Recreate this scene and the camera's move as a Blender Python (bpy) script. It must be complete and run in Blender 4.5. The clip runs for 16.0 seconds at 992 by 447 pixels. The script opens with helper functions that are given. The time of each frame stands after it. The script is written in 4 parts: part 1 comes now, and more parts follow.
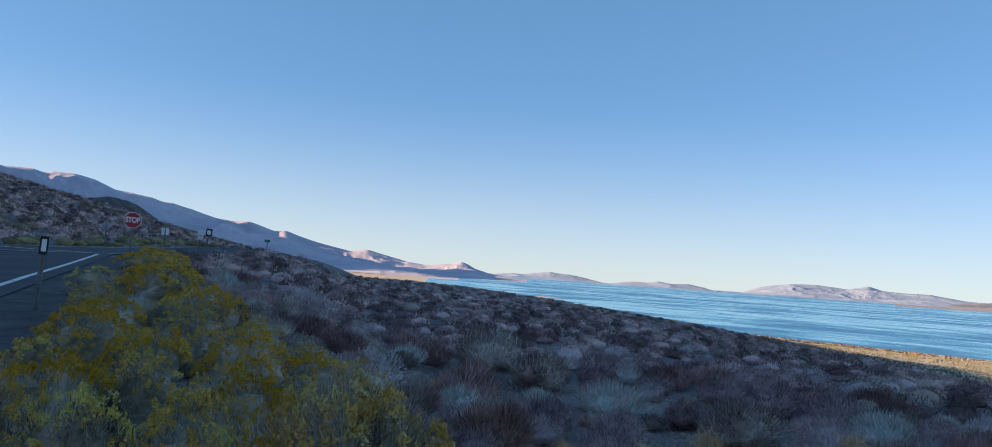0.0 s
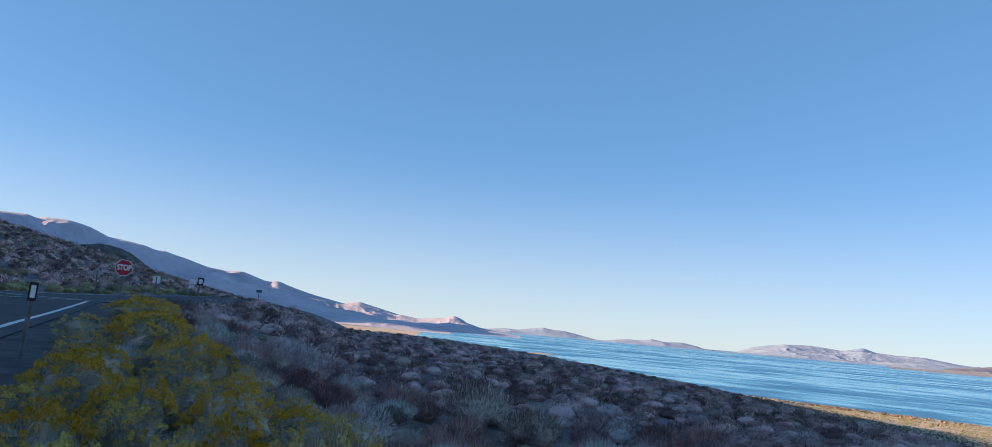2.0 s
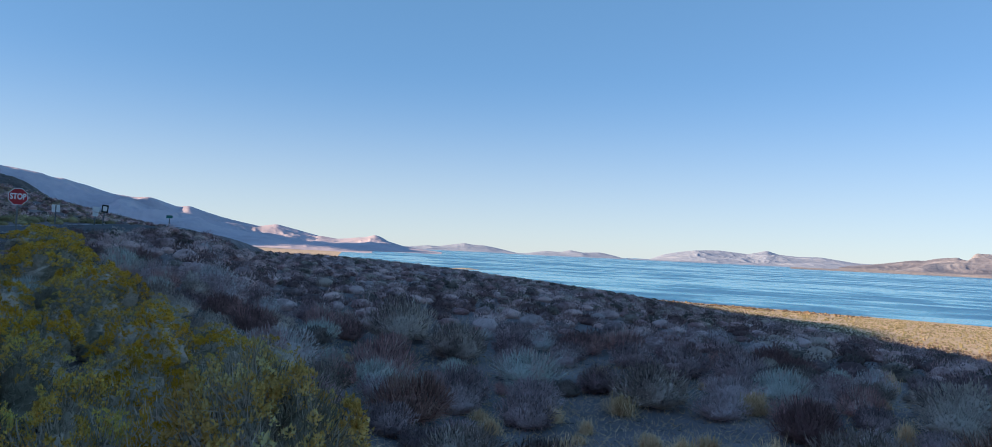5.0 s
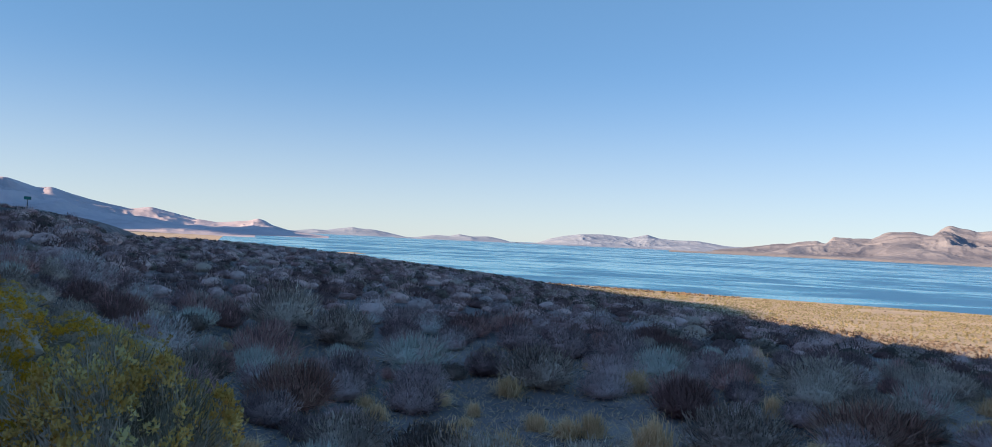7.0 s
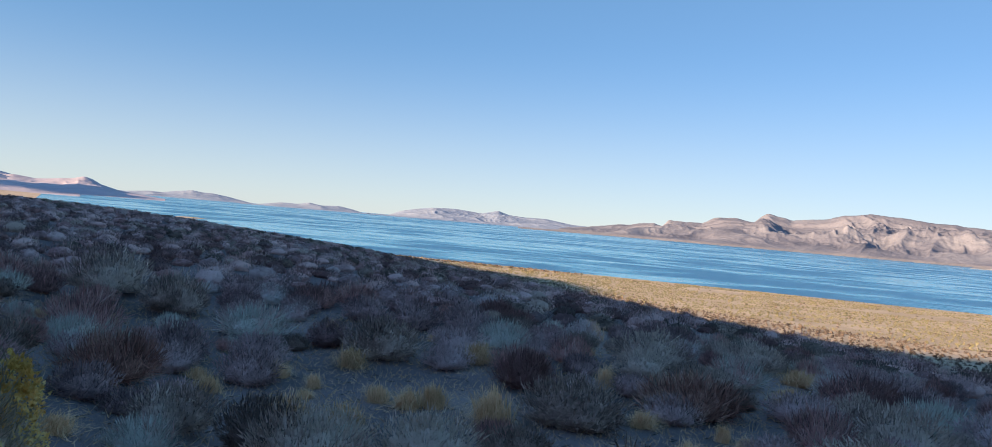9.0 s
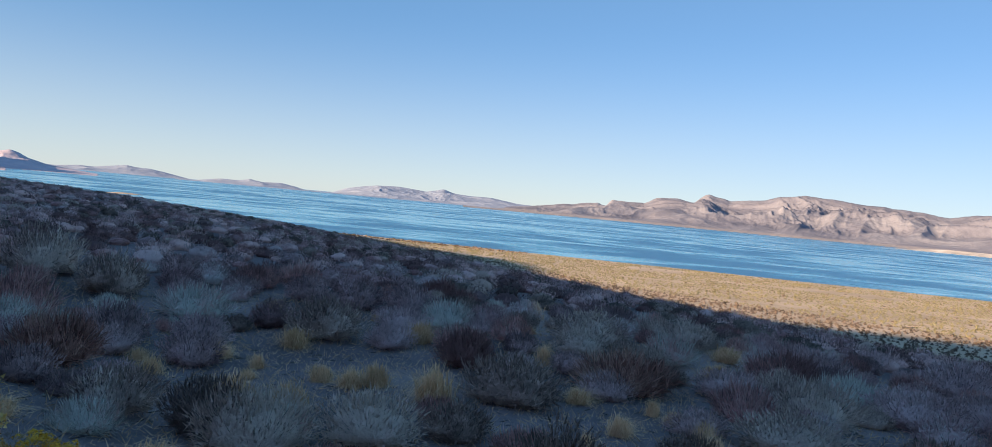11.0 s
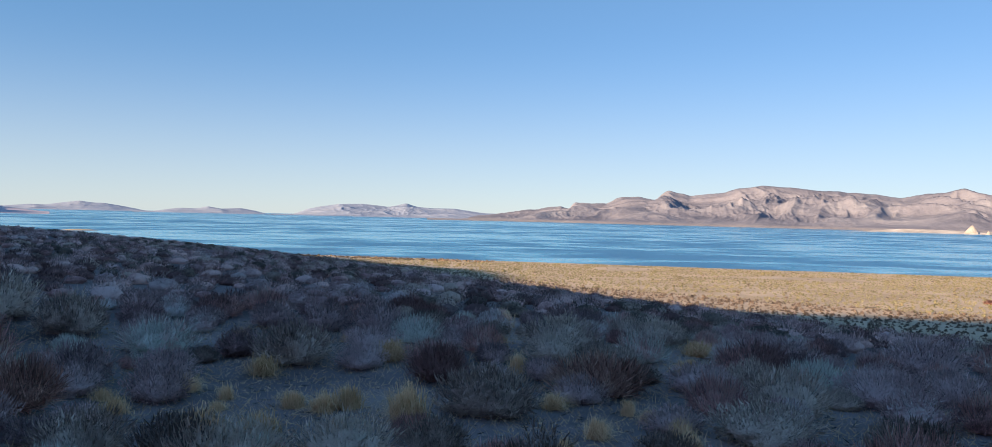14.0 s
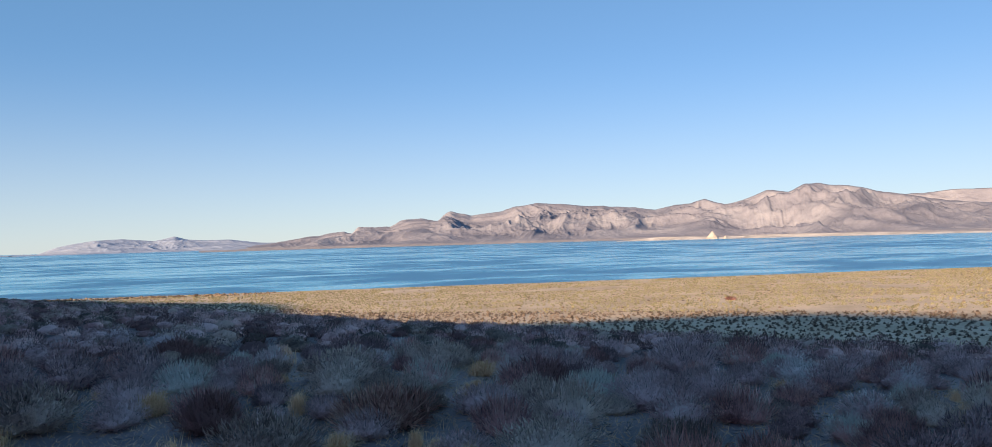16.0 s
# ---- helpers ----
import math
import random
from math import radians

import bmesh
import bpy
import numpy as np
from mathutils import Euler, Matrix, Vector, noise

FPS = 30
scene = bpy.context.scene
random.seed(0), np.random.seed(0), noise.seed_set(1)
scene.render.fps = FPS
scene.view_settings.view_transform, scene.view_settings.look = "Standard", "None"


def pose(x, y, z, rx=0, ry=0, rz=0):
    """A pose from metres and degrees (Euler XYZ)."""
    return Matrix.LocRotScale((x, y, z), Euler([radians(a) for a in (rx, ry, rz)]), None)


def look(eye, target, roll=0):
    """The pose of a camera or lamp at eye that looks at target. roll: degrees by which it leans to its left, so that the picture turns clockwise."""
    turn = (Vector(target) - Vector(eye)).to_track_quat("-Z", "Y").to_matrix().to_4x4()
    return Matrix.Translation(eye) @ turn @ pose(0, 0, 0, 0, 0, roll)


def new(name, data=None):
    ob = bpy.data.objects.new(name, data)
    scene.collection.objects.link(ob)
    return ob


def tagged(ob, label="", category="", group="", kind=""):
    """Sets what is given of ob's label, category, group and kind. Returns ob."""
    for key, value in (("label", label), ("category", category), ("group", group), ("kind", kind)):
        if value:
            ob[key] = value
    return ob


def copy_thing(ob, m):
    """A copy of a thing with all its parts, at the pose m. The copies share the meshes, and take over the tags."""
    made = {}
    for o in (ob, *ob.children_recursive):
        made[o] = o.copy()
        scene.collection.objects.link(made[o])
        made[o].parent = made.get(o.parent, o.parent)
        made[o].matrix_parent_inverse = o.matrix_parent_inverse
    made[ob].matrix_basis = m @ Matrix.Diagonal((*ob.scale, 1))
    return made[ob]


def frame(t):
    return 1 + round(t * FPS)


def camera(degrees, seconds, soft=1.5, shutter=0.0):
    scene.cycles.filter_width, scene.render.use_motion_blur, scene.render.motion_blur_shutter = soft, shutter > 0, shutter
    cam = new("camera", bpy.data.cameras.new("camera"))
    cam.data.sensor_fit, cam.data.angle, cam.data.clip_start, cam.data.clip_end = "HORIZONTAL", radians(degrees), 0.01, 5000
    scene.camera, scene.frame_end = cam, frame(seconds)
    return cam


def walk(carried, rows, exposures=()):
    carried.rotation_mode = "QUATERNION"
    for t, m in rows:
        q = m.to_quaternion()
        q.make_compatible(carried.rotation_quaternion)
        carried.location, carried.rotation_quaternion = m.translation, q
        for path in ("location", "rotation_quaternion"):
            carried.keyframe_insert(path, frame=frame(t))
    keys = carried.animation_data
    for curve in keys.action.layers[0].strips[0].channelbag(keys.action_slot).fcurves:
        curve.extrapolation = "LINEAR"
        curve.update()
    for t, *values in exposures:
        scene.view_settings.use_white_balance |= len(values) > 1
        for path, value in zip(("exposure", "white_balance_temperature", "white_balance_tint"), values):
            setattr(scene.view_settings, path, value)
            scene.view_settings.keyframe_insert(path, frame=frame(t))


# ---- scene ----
cam = camera(66.55, 16.0, soft=0.6)

# seconds, place, then turn to the left, upward tilt and lean in degrees
PATH = [
    (0, 0.000, 0.000, 1.600, 0.00, 3.71, 3.79),
    (0.5, 0.000, 0.000, 1.600, -0.43, 3.63, 4.06),
    (1, 0.000, 0.000, 1.600, -0.62, 3.88, 3.94),
    (1.5, 0.000, 0.000, 1.600, -1.21, 3.47, 3.96),
    (1.8, 0.000, 0.000, 1.600, -1.21, 4.33, 4.38),
    (2, 0.000, 0.000, 1.600, -0.14, 7.85, 4.85),
    (2.2, 0.000, 0.000, 1.600, -2.85, 7.28, 5.61),
    (2.5, 0.000, 0.000, 1.600, -2.93, 5.91, 5.33),
    (3, 0.000, 0.000, 1.600, -4.26, 3.64, 3.93),
    (3.2, 0.000, 0.000, 1.600, -4.80, 3.40, 3.38),
    (5.3, 0.011, 0.133, 1.578, -7.38, 1.87, 2.41),
    (5.5, 0.030, 0.145, 1.575, -8.22, 1.95, 2.34),
    (6, 0.037, 0.154, 1.575, -9.96, 1.93, 2.12),
    (6.5, 0.041, 0.172, 1.572, -12.02, 2.14, 2.28),
    (7, 0.043, 0.193, 1.571, -15.05, 1.09, 2.56),
    (7.5, 0.060, 0.202, 1.565, -16.76, -0.09, 2.99),
    (8, 0.083, 0.216, 1.561, -20.17, 0.20, 4.07),
    (8.5, 0.093, 0.217, 1.562, -24.06, 0.17, 4.77),
    (9, 0.100, 0.234, 1.557, -26.31, -0.23, 4.80),
    (9.2, 0.110, 0.225, 1.557, -26.52, -0.83, 4.81),
    (11.3, 0.001, -0.033, 1.635, -31.95, -1.36, 5.06),
    (11.5, -0.002, -0.042, 1.639, -33.05, -0.99, 4.77),
    (12, -0.004, -0.041, 1.640, -35.90, -0.48, 4.32),
    (12.5, 0.005, -0.036, 1.628, -37.82, 0.02, 4.01),
    (13, 0.000, -0.049, 1.636, -39.22, -0.19, 3.44),
    (13.5, 0.042, -0.006, 1.632, -39.37, -1.32, 3.35),
    (14, 0.035, -0.004, 1.640, -33.21, -0.63, 1.32),
    (14.5, 0.056, -0.009, 1.669, -31.11, -0.31, 0.16),
    (15, 0.055, 0.021, 1.662, -27.49, -2.81, 2.59),
    (15.1, 0.113, -0.055, 1.655, -25.52, -3.76, 1.77),
    (15.3, 0.162, 0.039, 1.670, -30.82, -3.13, 1.22),
    (15.5, 0.188, 0.110, 1.688, -40.32, -3.22, 2.36),
    (15.6, 0.222, 0.150, 1.697, -40.71, -2.13, 1.01),
    (15.8, 0.246, 0.142, 1.696, -43.10, 0.47, -0.60),
    (16, 0.259, 0.130, 1.686, -49.47, 1.09, -1.61),
]
walk(cam, [(t, pose(x, y, z, 90 + tilt, 0, turn) @ pose(0, 0, 0, 0, 0, lean)) for t, x, y, z, turn, tilt, lean in PATH], [(0, 1.2, 6700, 16), (1.5, 1.2, 6600, 16), (2.5, 1.2, 6350, 15), (5.5, 1.18, 6700, 16), (9, 1.18, 6800, 16), (12.5, 1.12, 6800, 16), (14.5, 1.12, 6700, 16), (16, 1.08, 6800, 16)])

# ---- light ----
SUN_AZ, SUN_EL = -98.0, 13.55


def bearing(az, r, z=0.0):
    """A place r metres off in the direction az degrees to the right of +y."""
    a = radians(az)
    return Vector((math.sin(a) * r, math.cos(a) * r, z))


world = bpy.data.worlds.new("sky")
scene.world = world
world.use_nodes = True
wn = world.node_tree.nodes
sky = wn.new("ShaderNodeTexSky")
sky.sky_type, sky.sun_disc = "NISHITA", False
sky.sun_elevation, sky.sun_rotation = radians(SUN_EL), radians(SUN_AZ) % (2 * math.pi)
sky.altitude, sky.air_density, sky.dust_density, sky.ozone_density = 2000, 0.8, 0.35, 2.4
wn["Background"].inputs["Strength"].default_value = 0.10
# the pale haze low over the horizon, clearing upwards
where, height, low, share, haze = wn.new("ShaderNodeTexCoord"), wn.new("ShaderNodeSeparateXYZ"), wn.new("ShaderNodeMix"), wn.new("ShaderNodeMapRange"), wn.new("ShaderNodeMix")
wl = world.node_tree.links
wl.new(where.outputs["Generated"], height.inputs[0])
clear = wn.new("ShaderNodeMapRange")
clear.interpolation_type = share.interpolation_type = "SMOOTHSTEP"
for ramp_node, lo, hi in ((clear, 0.0, 1.0), (share, 0.80, 0.52)):
    wl.new(height.outputs["Z"], ramp_node.inputs["Value"])
    ramp_node.inputs["From Min"].default_value, ramp_node.inputs["From Max"].default_value = -0.02, 0.24
    ramp_node.inputs["To Min"].default_value, ramp_node.inputs["To Max"].default_value = lo, hi
low.data_type = haze.data_type = "RGBA"
low.inputs["A"].default_value, low.inputs["B"].default_value = (2.45, 2.95, 3.15, 1), (0.475, 1.58, 2.83, 1)
wl.new(clear.outputs[0], low.inputs["Factor"])
glow, far = wn.new("ShaderNodeVectorMath"), wn.new("ShaderNodeMapRange")
glow.operation = "DOT_PRODUCT"
glow.inputs[1].default_value = bearing(SUN_AZ, math.cos(radians(SUN_EL)), math.sin(radians(SUN_EL)))
wl.new(where.outputs["Generated"], glow.inputs[0])
far.interpolation_type = "SMOOTHSTEP"
far.inputs["From Min"].default_value, far.inputs["From Max"].default_value = 0.82, 0.46
wl.new(glow.outputs["Value"], far.inputs["Value"])
both = wn.new("ShaderNodeMath")
both.operation = "MULTIPLY"
wl.new(share.outputs[0], both.inputs[0])
wl.new(far.outputs[0], both.inputs[1])
wl.new(both.outputs[0], haze.inputs["Factor"])
wl.new(sky.outputs[0], haze.inputs["A"])
wl.new(low.outputs["Result"], haze.inputs["B"])
wl.new(haze.outputs["Result"], wn["Background"].inputs["Color"])
sun = new("sun", bpy.data.lights.new("sun", "SUN"))
sun.data.energy, sun.data.angle, sun.data.color = 5.0, radians(0.6), (1.0, 0.76, 0.50)
sun.matrix_world = look(bearing(SUN_AZ, 100, 100 * math.tan(radians(SUN_EL))), (0, 0, 0))

# ---- materials ----


def material(name, colours, scale=3.0, rough=0.9, spread=0.0, island=0.0, bump=0.0, bump_scale=40.0, fine=0.0, metal=0.0, warp=(1, 1, 1), spec=0.3, thin=0.0, tint=0.0):
    """A surface whose colour wanders between the given ones: by place (two sizes of noise), by thing (spread) and by piece (island)."""
    m = bpy.data.materials.new(name)
    m.use_nodes = True
    n, l = m.node_tree.nodes, m.node_tree.links
    b = n["Principled BSDF"]
    b.inputs["Roughness"].default_value, b.inputs["Metallic"].default_value = rough, metal
    b.inputs["Specular IOR Level"].default_value = spec
    geo, mapping = n.new("ShaderNodeNewGeometry"), n.new("ShaderNodeMapping")
    mapping.inputs["Scale"].default_value = warp
    l.new(geo.outputs["Position"], mapping.inputs["Vector"])
    big, small = n.new("ShaderNodeTexNoise"), n.new("ShaderNodeTexNoise")
    for tex, s, d in ((big, scale, 5), (small, scale * 9, 4)):
        tex.inputs["Scale"].default_value, tex.inputs["Detail"].default_value = s, d
        l.new(mapping.outputs[0], tex.inputs["Vector"])
    total = n.new("ShaderNodeMath")
    total.operation = "MULTIPLY_ADD"
    l.new(small.outputs["Fac"], total.inputs[0])
    total.inputs[1].default_value = 0.45
    half = n.new("ShaderNodeMath")
    half.operation = "MULTIPLY_ADD"
    half.inputs[1].default_value, half.inputs[2].default_value = 1.5, -0.47
    l.new(big.outputs["Fac"], half.inputs[0])
    l.new(half.outputs[0], total.inputs[2])
    last = total.outputs[0]
    own = n.new("ShaderNodeAttribute")
    own.attribute_name = "tint"
    for source, amount in ((n.new("ShaderNodeObjectInfo").outputs["Random"], spread), (geo.outputs["Random Per Island"], island), (own.outputs["Fac"], tint)):
        if amount:
            shift = n.new("ShaderNodeMath")
            shift.operation = "MULTIPLY_ADD"
            shift.inputs[1].default_value = amount
            l.new(source, shift.inputs[0])
            less = n.new("ShaderNodeMath")
            less.operation = "SUBTRACT"
            less.inputs[1].default_value = amount / 2
            l.new(last, less.inputs[0])
            l.new(less.outputs[0], shift.inputs[2])
            last = shift.outputs[0]
    ramp = n.new("ShaderNodeValToRGB")
    e = ramp.color_ramp.elements
    while len(e) < len(colours):
        e.new(0.5)
    for i, c in enumerate(colours):
        e[i].position = 0.15 + 0.7 * i / max(1, len(colours) - 1)
        e[i].color = (*c, 1)
    l.new(last, ramp.inputs[0])
    l.new(ramp.outputs[0], b.inputs["Base Color"])
    if bump:
        tex, bp = n.new("ShaderNodeTexNoise"), n.new("ShaderNodeBump")
        tex.inputs["Scale"].default_value, tex.inputs["Detail"].default_value = bump_scale, 6
        l.new(mapping.outputs[0], tex.inputs["Vector"])
        l.new(tex.outputs["Fac"], bp.inputs["Height"])
        bp.inputs["Strength"].default_value, bp.inputs["Distance"].default_value = bump, fine or 0.02
        l.new(bp.outputs[0], b.inputs["Normal"])
    if thin:
        lit, both = n.new("ShaderNodeBsdfTranslucent"), n.new("ShaderNodeMixShader")
        l.new(ramp.outputs[0], lit.inputs["Color"])
        both.inputs[0].default_value = thin
        l.new(b.outputs[0], both.inputs[1])
        l.new(lit.outputs[0], both.inputs[2])
        l.new(both.outputs[0], n["Material Output"].inputs["Surface"])
    return m


SOIL = material("soil", [(0.0901, 0.0754, 0.079), (0.15, 0.125, 0.131), (0.219, 0.178, 0.184), (0.346, 0.282, 0.263)], 0.35, 0.95, bump=0.8, bump_scale=22, fine=0.04)


def sandy_below(m, z0, z1, low, high):
    """Lets a soil turn to pale lake sand where the ground lies below z0 to z1."""
    n, l = m.node_tree.nodes, m.node_tree.links
    b = n["Principled BSDF"]
    was = b.inputs["Base Color"].links[0].from_socket
    geo, xyz, mr, mix = n.new("ShaderNodeNewGeometry"), n.new("ShaderNodeSeparateXYZ"), n.new("ShaderNodeMapRange"), n.new("ShaderNodeMix")
    tex, ramp = n.new("ShaderNodeTexNoise"), n.new("ShaderNodeValToRGB")
    tex.inputs["Scale"].default_value, tex.inputs["Detail"].default_value = 0.09, 8
    ramp.color_ramp.elements[0].position, ramp.color_ramp.elements[0].color = 0.35, (*low, 1)
    ramp.color_ramp.elements[1].position, ramp.color_ramp.elements[1].color = 0.65, (*high, 1)
    l.new(geo.outputs["Position"], tex.inputs["Vector"])
    l.new(tex.outputs["Fac"], ramp.inputs[0])
    l.new(geo.outputs["Position"], xyz.inputs[0])
    l.new(xyz.outputs["Z"], mr.inputs["Value"])
    mr.inputs["From Min"].default_value, mr.inputs["From Max"].default_value = z0, z1
    mix.data_type = "RGBA"
    l.new(mr.outputs[0], mix.inputs["Factor"])
    l.new(was, mix.inputs["A"])
    l.new(ramp.outputs[0], mix.inputs["B"])
    l.new(mix.outputs["Result"], b.inputs["Base Color"])


sandy_below(SOIL, -12.5, -14.5, (0.47, 0.36, 0.245), (0.64, 0.50, 0.36))
ASPHALT = material("asphalt", [(0.045, 0.0441, 0.0508), (0.06, 0.0588, 0.0648), (0.085, 0.0813, 0.0864)], 0.8, 0.85, bump=0.4, bump_scale=120, fine=0.006)
GRAVEL = material("gravel", [(0.051, 0.0453, 0.0476), (0.085, 0.0742, 0.0762), (0.136, 0.12, 0.124)], 2.0, 0.95, bump=0.8, bump_scale=60, fine=0.02)
ROADPAINT = material("road_paint", [(0.45, 0.45, 0.43), (0.7, 0.7, 0.68), (0.78, 0.78, 0.76)], 3.0, 0.7)
SAGE = material("sage_leaf", [(0.298, 0.184, 0.183), (0.743, 0.465, 0.46), (0.92, 0.854, 0.823)], 1.1, 0.9, spread=0.65, island=0.22, tint=0.3, thin=0.3, bump=0.8, bump_scale=38, fine=0.04)
PALE = material("pale_sage_leaf", [(0.297, 0.2, 0.202), (0.652, 0.438, 0.431), (0.92, 0.705, 0.696)], 1.1, 0.9, spread=0.5, island=0.22, tint=0.3, thin=0.3, bump=0.8, bump_scale=38, fine=0.04)
BROWN = material("brown_twigs", [(0.349, 0.183, 0.169), (0.87, 0.469, 0.428), (0.92, 0.92, 0.834)], 1.1, 0.9, spread=0.9, island=0.22, tint=0.3, thin=0.25, bump=0.8, bump_scale=38, fine=0.04)
RUST = material("rust_twigs", [(0.233, 0.117, 0.098), (0.619, 0.307, 0.246), (0.92, 0.64, 0.499)], 1.1, 0.9, spread=0.3, island=0.3, tint=0.3, thin=0.25, bump=0.8, bump_scale=38, fine=0.04)
DARK = material("dark_scrub_leaf", [(0.206, 0.147, 0.127), (0.536, 0.377, 0.32), (0.896, 0.736, 0.633)], 1.1, 0.9, spread=0.9, island=0.22, tint=0.3, thin=0.3, bump=0.8, bump_scale=38, fine=0.04)
GREEN = material("rabbitbrush_leaf", [(0.245, 0.202, 0.141), (0.539, 0.448, 0.336), (0.881, 0.739, 0.63)], 1.5, 0.85, spread=0.3, island=0.3, tint=0.35, thin=0.35, bump=0.8, bump_scale=38, fine=0.04)
STAND_SAGE = material("sage_stand_leaf", [(0.195, 0.122, 0.122), (0.516, 0.338, 0.333), (0.882, 0.672, 0.65)], 1.1, 0.9, island=0.25, tint=0.8, thin=0.3, bump=0.8, bump_scale=38, fine=0.04)
STAND_PALE = material("pale_stand_leaf", [(0.188, 0.131, 0.132), (0.448, 0.314, 0.313), (0.661, 0.55, 0.543)], 1.1, 0.9, island=0.25, tint=0.7, thin=0.3, bump=0.8, bump_scale=38, fine=0.04)
STAND_BROWN = material("brown_stand_twigs", [(0.195, 0.11, 0.106), (0.525, 0.303, 0.292), (0.9, 0.641, 0.597)], 1.1, 0.9, island=0.25, tint=1.0, thin=0.25, bump=0.8, bump_scale=38, fine=0.04)
STAND_DARK = material("dark_stand_leaf", [(0.126, 0.098, 0.083), (0.332, 0.26, 0.218), (0.663, 0.526, 0.451)], 1.1, 0.9, island=0.25, tint=1.0, thin=0.3, bump=0.8, bump_scale=38, fine=0.04)
LAVA = material("dark_rock", [(0.072, 0.06, 0.059), (0.12, 0.099, 0.093), (0.192, 0.15, 0.139)], 0.4, 0.95, bump=0.8, bump_scale=1.2, fine=0.4)
YELLOW = material("rabbitbrush_flower", [(0.605, 0.339, 0.027), (0.929, 0.518, 0.054), (1.0, 0.697, 0.144)], 2.5, 0.85, spread=0.4, island=0.3, tint=0.35, thin=0.35)
PALE_YELLOW = material("pale_rabbitbrush_flower", [(0.741, 0.427, 0.104), (0.95, 0.612, 0.196), (0.95, 0.81, 0.406)], 2.5, 0.85, island=0.3, tint=0.35, thin=0.35)
HILL_SCRUB = material("hill_scrub", [(0.223, 0.16, 0.111), (0.378, 0.28, 0.197), (0.556, 0.423, 0.291)], 0.2, 0.9, island=0.2, tint=0.6, thin=0.3, bump=0.8, bump_scale=38, fine=0.04)
OLIVE = material("olive_rabbitbrush_flower", [(0.608, 0.367, 0.074), (0.95, 0.585, 0.135), (0.95, 0.817, 0.249)], 2.5, 0.85, spread=0.3, island=0.3, tint=0.35, thin=0.35)
STRAW = material("dry_grass", [(0.62, 0.4, 0.225), (0.84, 0.57, 0.345), (0.94, 0.69, 0.46)], 1.5, 0.85, spread=0.3, island=0.6, thin=0.25)
TWIG = material("grey_twig", [(0.03, 0.023, 0.021), (0.06, 0.047, 0.042), (0.13, 0.105, 0.092)], 2.0, 0.9, island=0.4)
SHORE_SCRUB = material("shore_scrub", [(0.197, 0.17, 0.083), (0.302, 0.259, 0.132), (0.395, 0.34, 0.186)], 0.12, 0.9, island=0.5, thin=0.1)
STONE = material("pebble", [(0.13, 0.115, 0.105), (0.22, 0.20, 0.18), (0.33, 0.30, 0.27)], 4.0, 0.9, island=0.6)
# blue and lavender casts in these base colours stand in for aerial haze
EAST_HAZED_ROCK = material("hazed_desert_rock", [(0.149, 0.151, 0.187), (0.213, 0.21, 0.246), (0.298, 0.293, 0.321)], 0.004, 0.95, bump=0.6, bump_scale=0.05, fine=6)
FAR_HAZED_ROCK = material("hazed_pale_rock", [(0.243, 0.295, 0.39), (0.314, 0.366, 0.461), (0.392, 0.431, 0.499)], 0.006, 0.95, bump=0.4, bump_scale=0.03, fine=9)
WEST_HAZED_ROCK = material("hazed_tan_rock", [(0.39, 0.345, 0.392), (0.507, 0.451, 0.506), (0.637, 0.54, 0.566)], 0.006, 0.95, bump=0.3, bump_scale=0.04, fine=5)
sandy_below(EAST_HAZED_ROCK, -9.0, -14.0, (0.27, 0.245, 0.25), (0.40, 0.35, 0.33))
TUFA = material("white_tufa", [(0.375, 0.342, 0.306), (0.525, 0.476, 0.426), (0.688, 0.628, 0.564)], 0.03, 0.95, bump=0.6, bump_scale=0.2, fine=2)
PYRAMID_TUFA = material("tan_tufa", [(0.26, 0.235, 0.205), (0.36, 0.325, 0.285), (0.47, 0.43, 0.38)], 0.05, 0.95, bump=0.6, bump_scale=0.2, fine=2)
VERGE = material("roadside_scrub", [(0.20, 0.17, 0.085), (0.34, 0.29, 0.15), (0.52, 0.44, 0.24)], 0.4, 0.9, island=0.25, tint=0.8, thin=0.3)
# the dark shrubs' own colour; also paints shade on scrub inside in_shade
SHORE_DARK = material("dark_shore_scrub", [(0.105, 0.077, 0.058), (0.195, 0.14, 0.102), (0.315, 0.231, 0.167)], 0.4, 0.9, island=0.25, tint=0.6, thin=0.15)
DRIFTWOOD = material("driftwood", [(0.06, 0.05, 0.042), (0.12, 0.10, 0.085), (0.2, 0.17, 0.145)], 2.0, 0.9, bump=0.6, bump_scale=9, fine=0.03)
STEEL = material("galvanised_steel", [(0.13, 0.135, 0.14), (0.19, 0.195, 0.2), (0.26, 0.265, 0.27)], 5.0, 0.55, metal=0.5)
SIGN_RED = material("sign_red", [(0.36, 0.02, 0.03), (0.44, 0.025, 0.035), (0.48, 0.03, 0.04)], 3.0, 0.45)
SIGN_WHITE = material("sign_white", [(0.70, 0.70, 0.70), (0.78, 0.78, 0.78), (0.82, 0.82, 0.82)], 4.0, 0.45)
SIGN_GREEN = material("sign_green", [(0.01, 0.14, 0.13), (0.012, 0.18, 0.16), (0.015, 0.2, 0.18)], 4.0, 0.45)
SIGN_BLACK = material("black_plastic", [(0.008, 0.008, 0.009), (0.014, 0.014, 0.015), (0.022, 0.022, 0.022)], 6.0, 0.5)
SIGN_BACK = material("bare_aluminium", [(0.30, 0.31, 0.33), (0.38, 0.39, 0.41), (0.45, 0.46, 0.48)], 4.0, 0.55, metal=0.6)


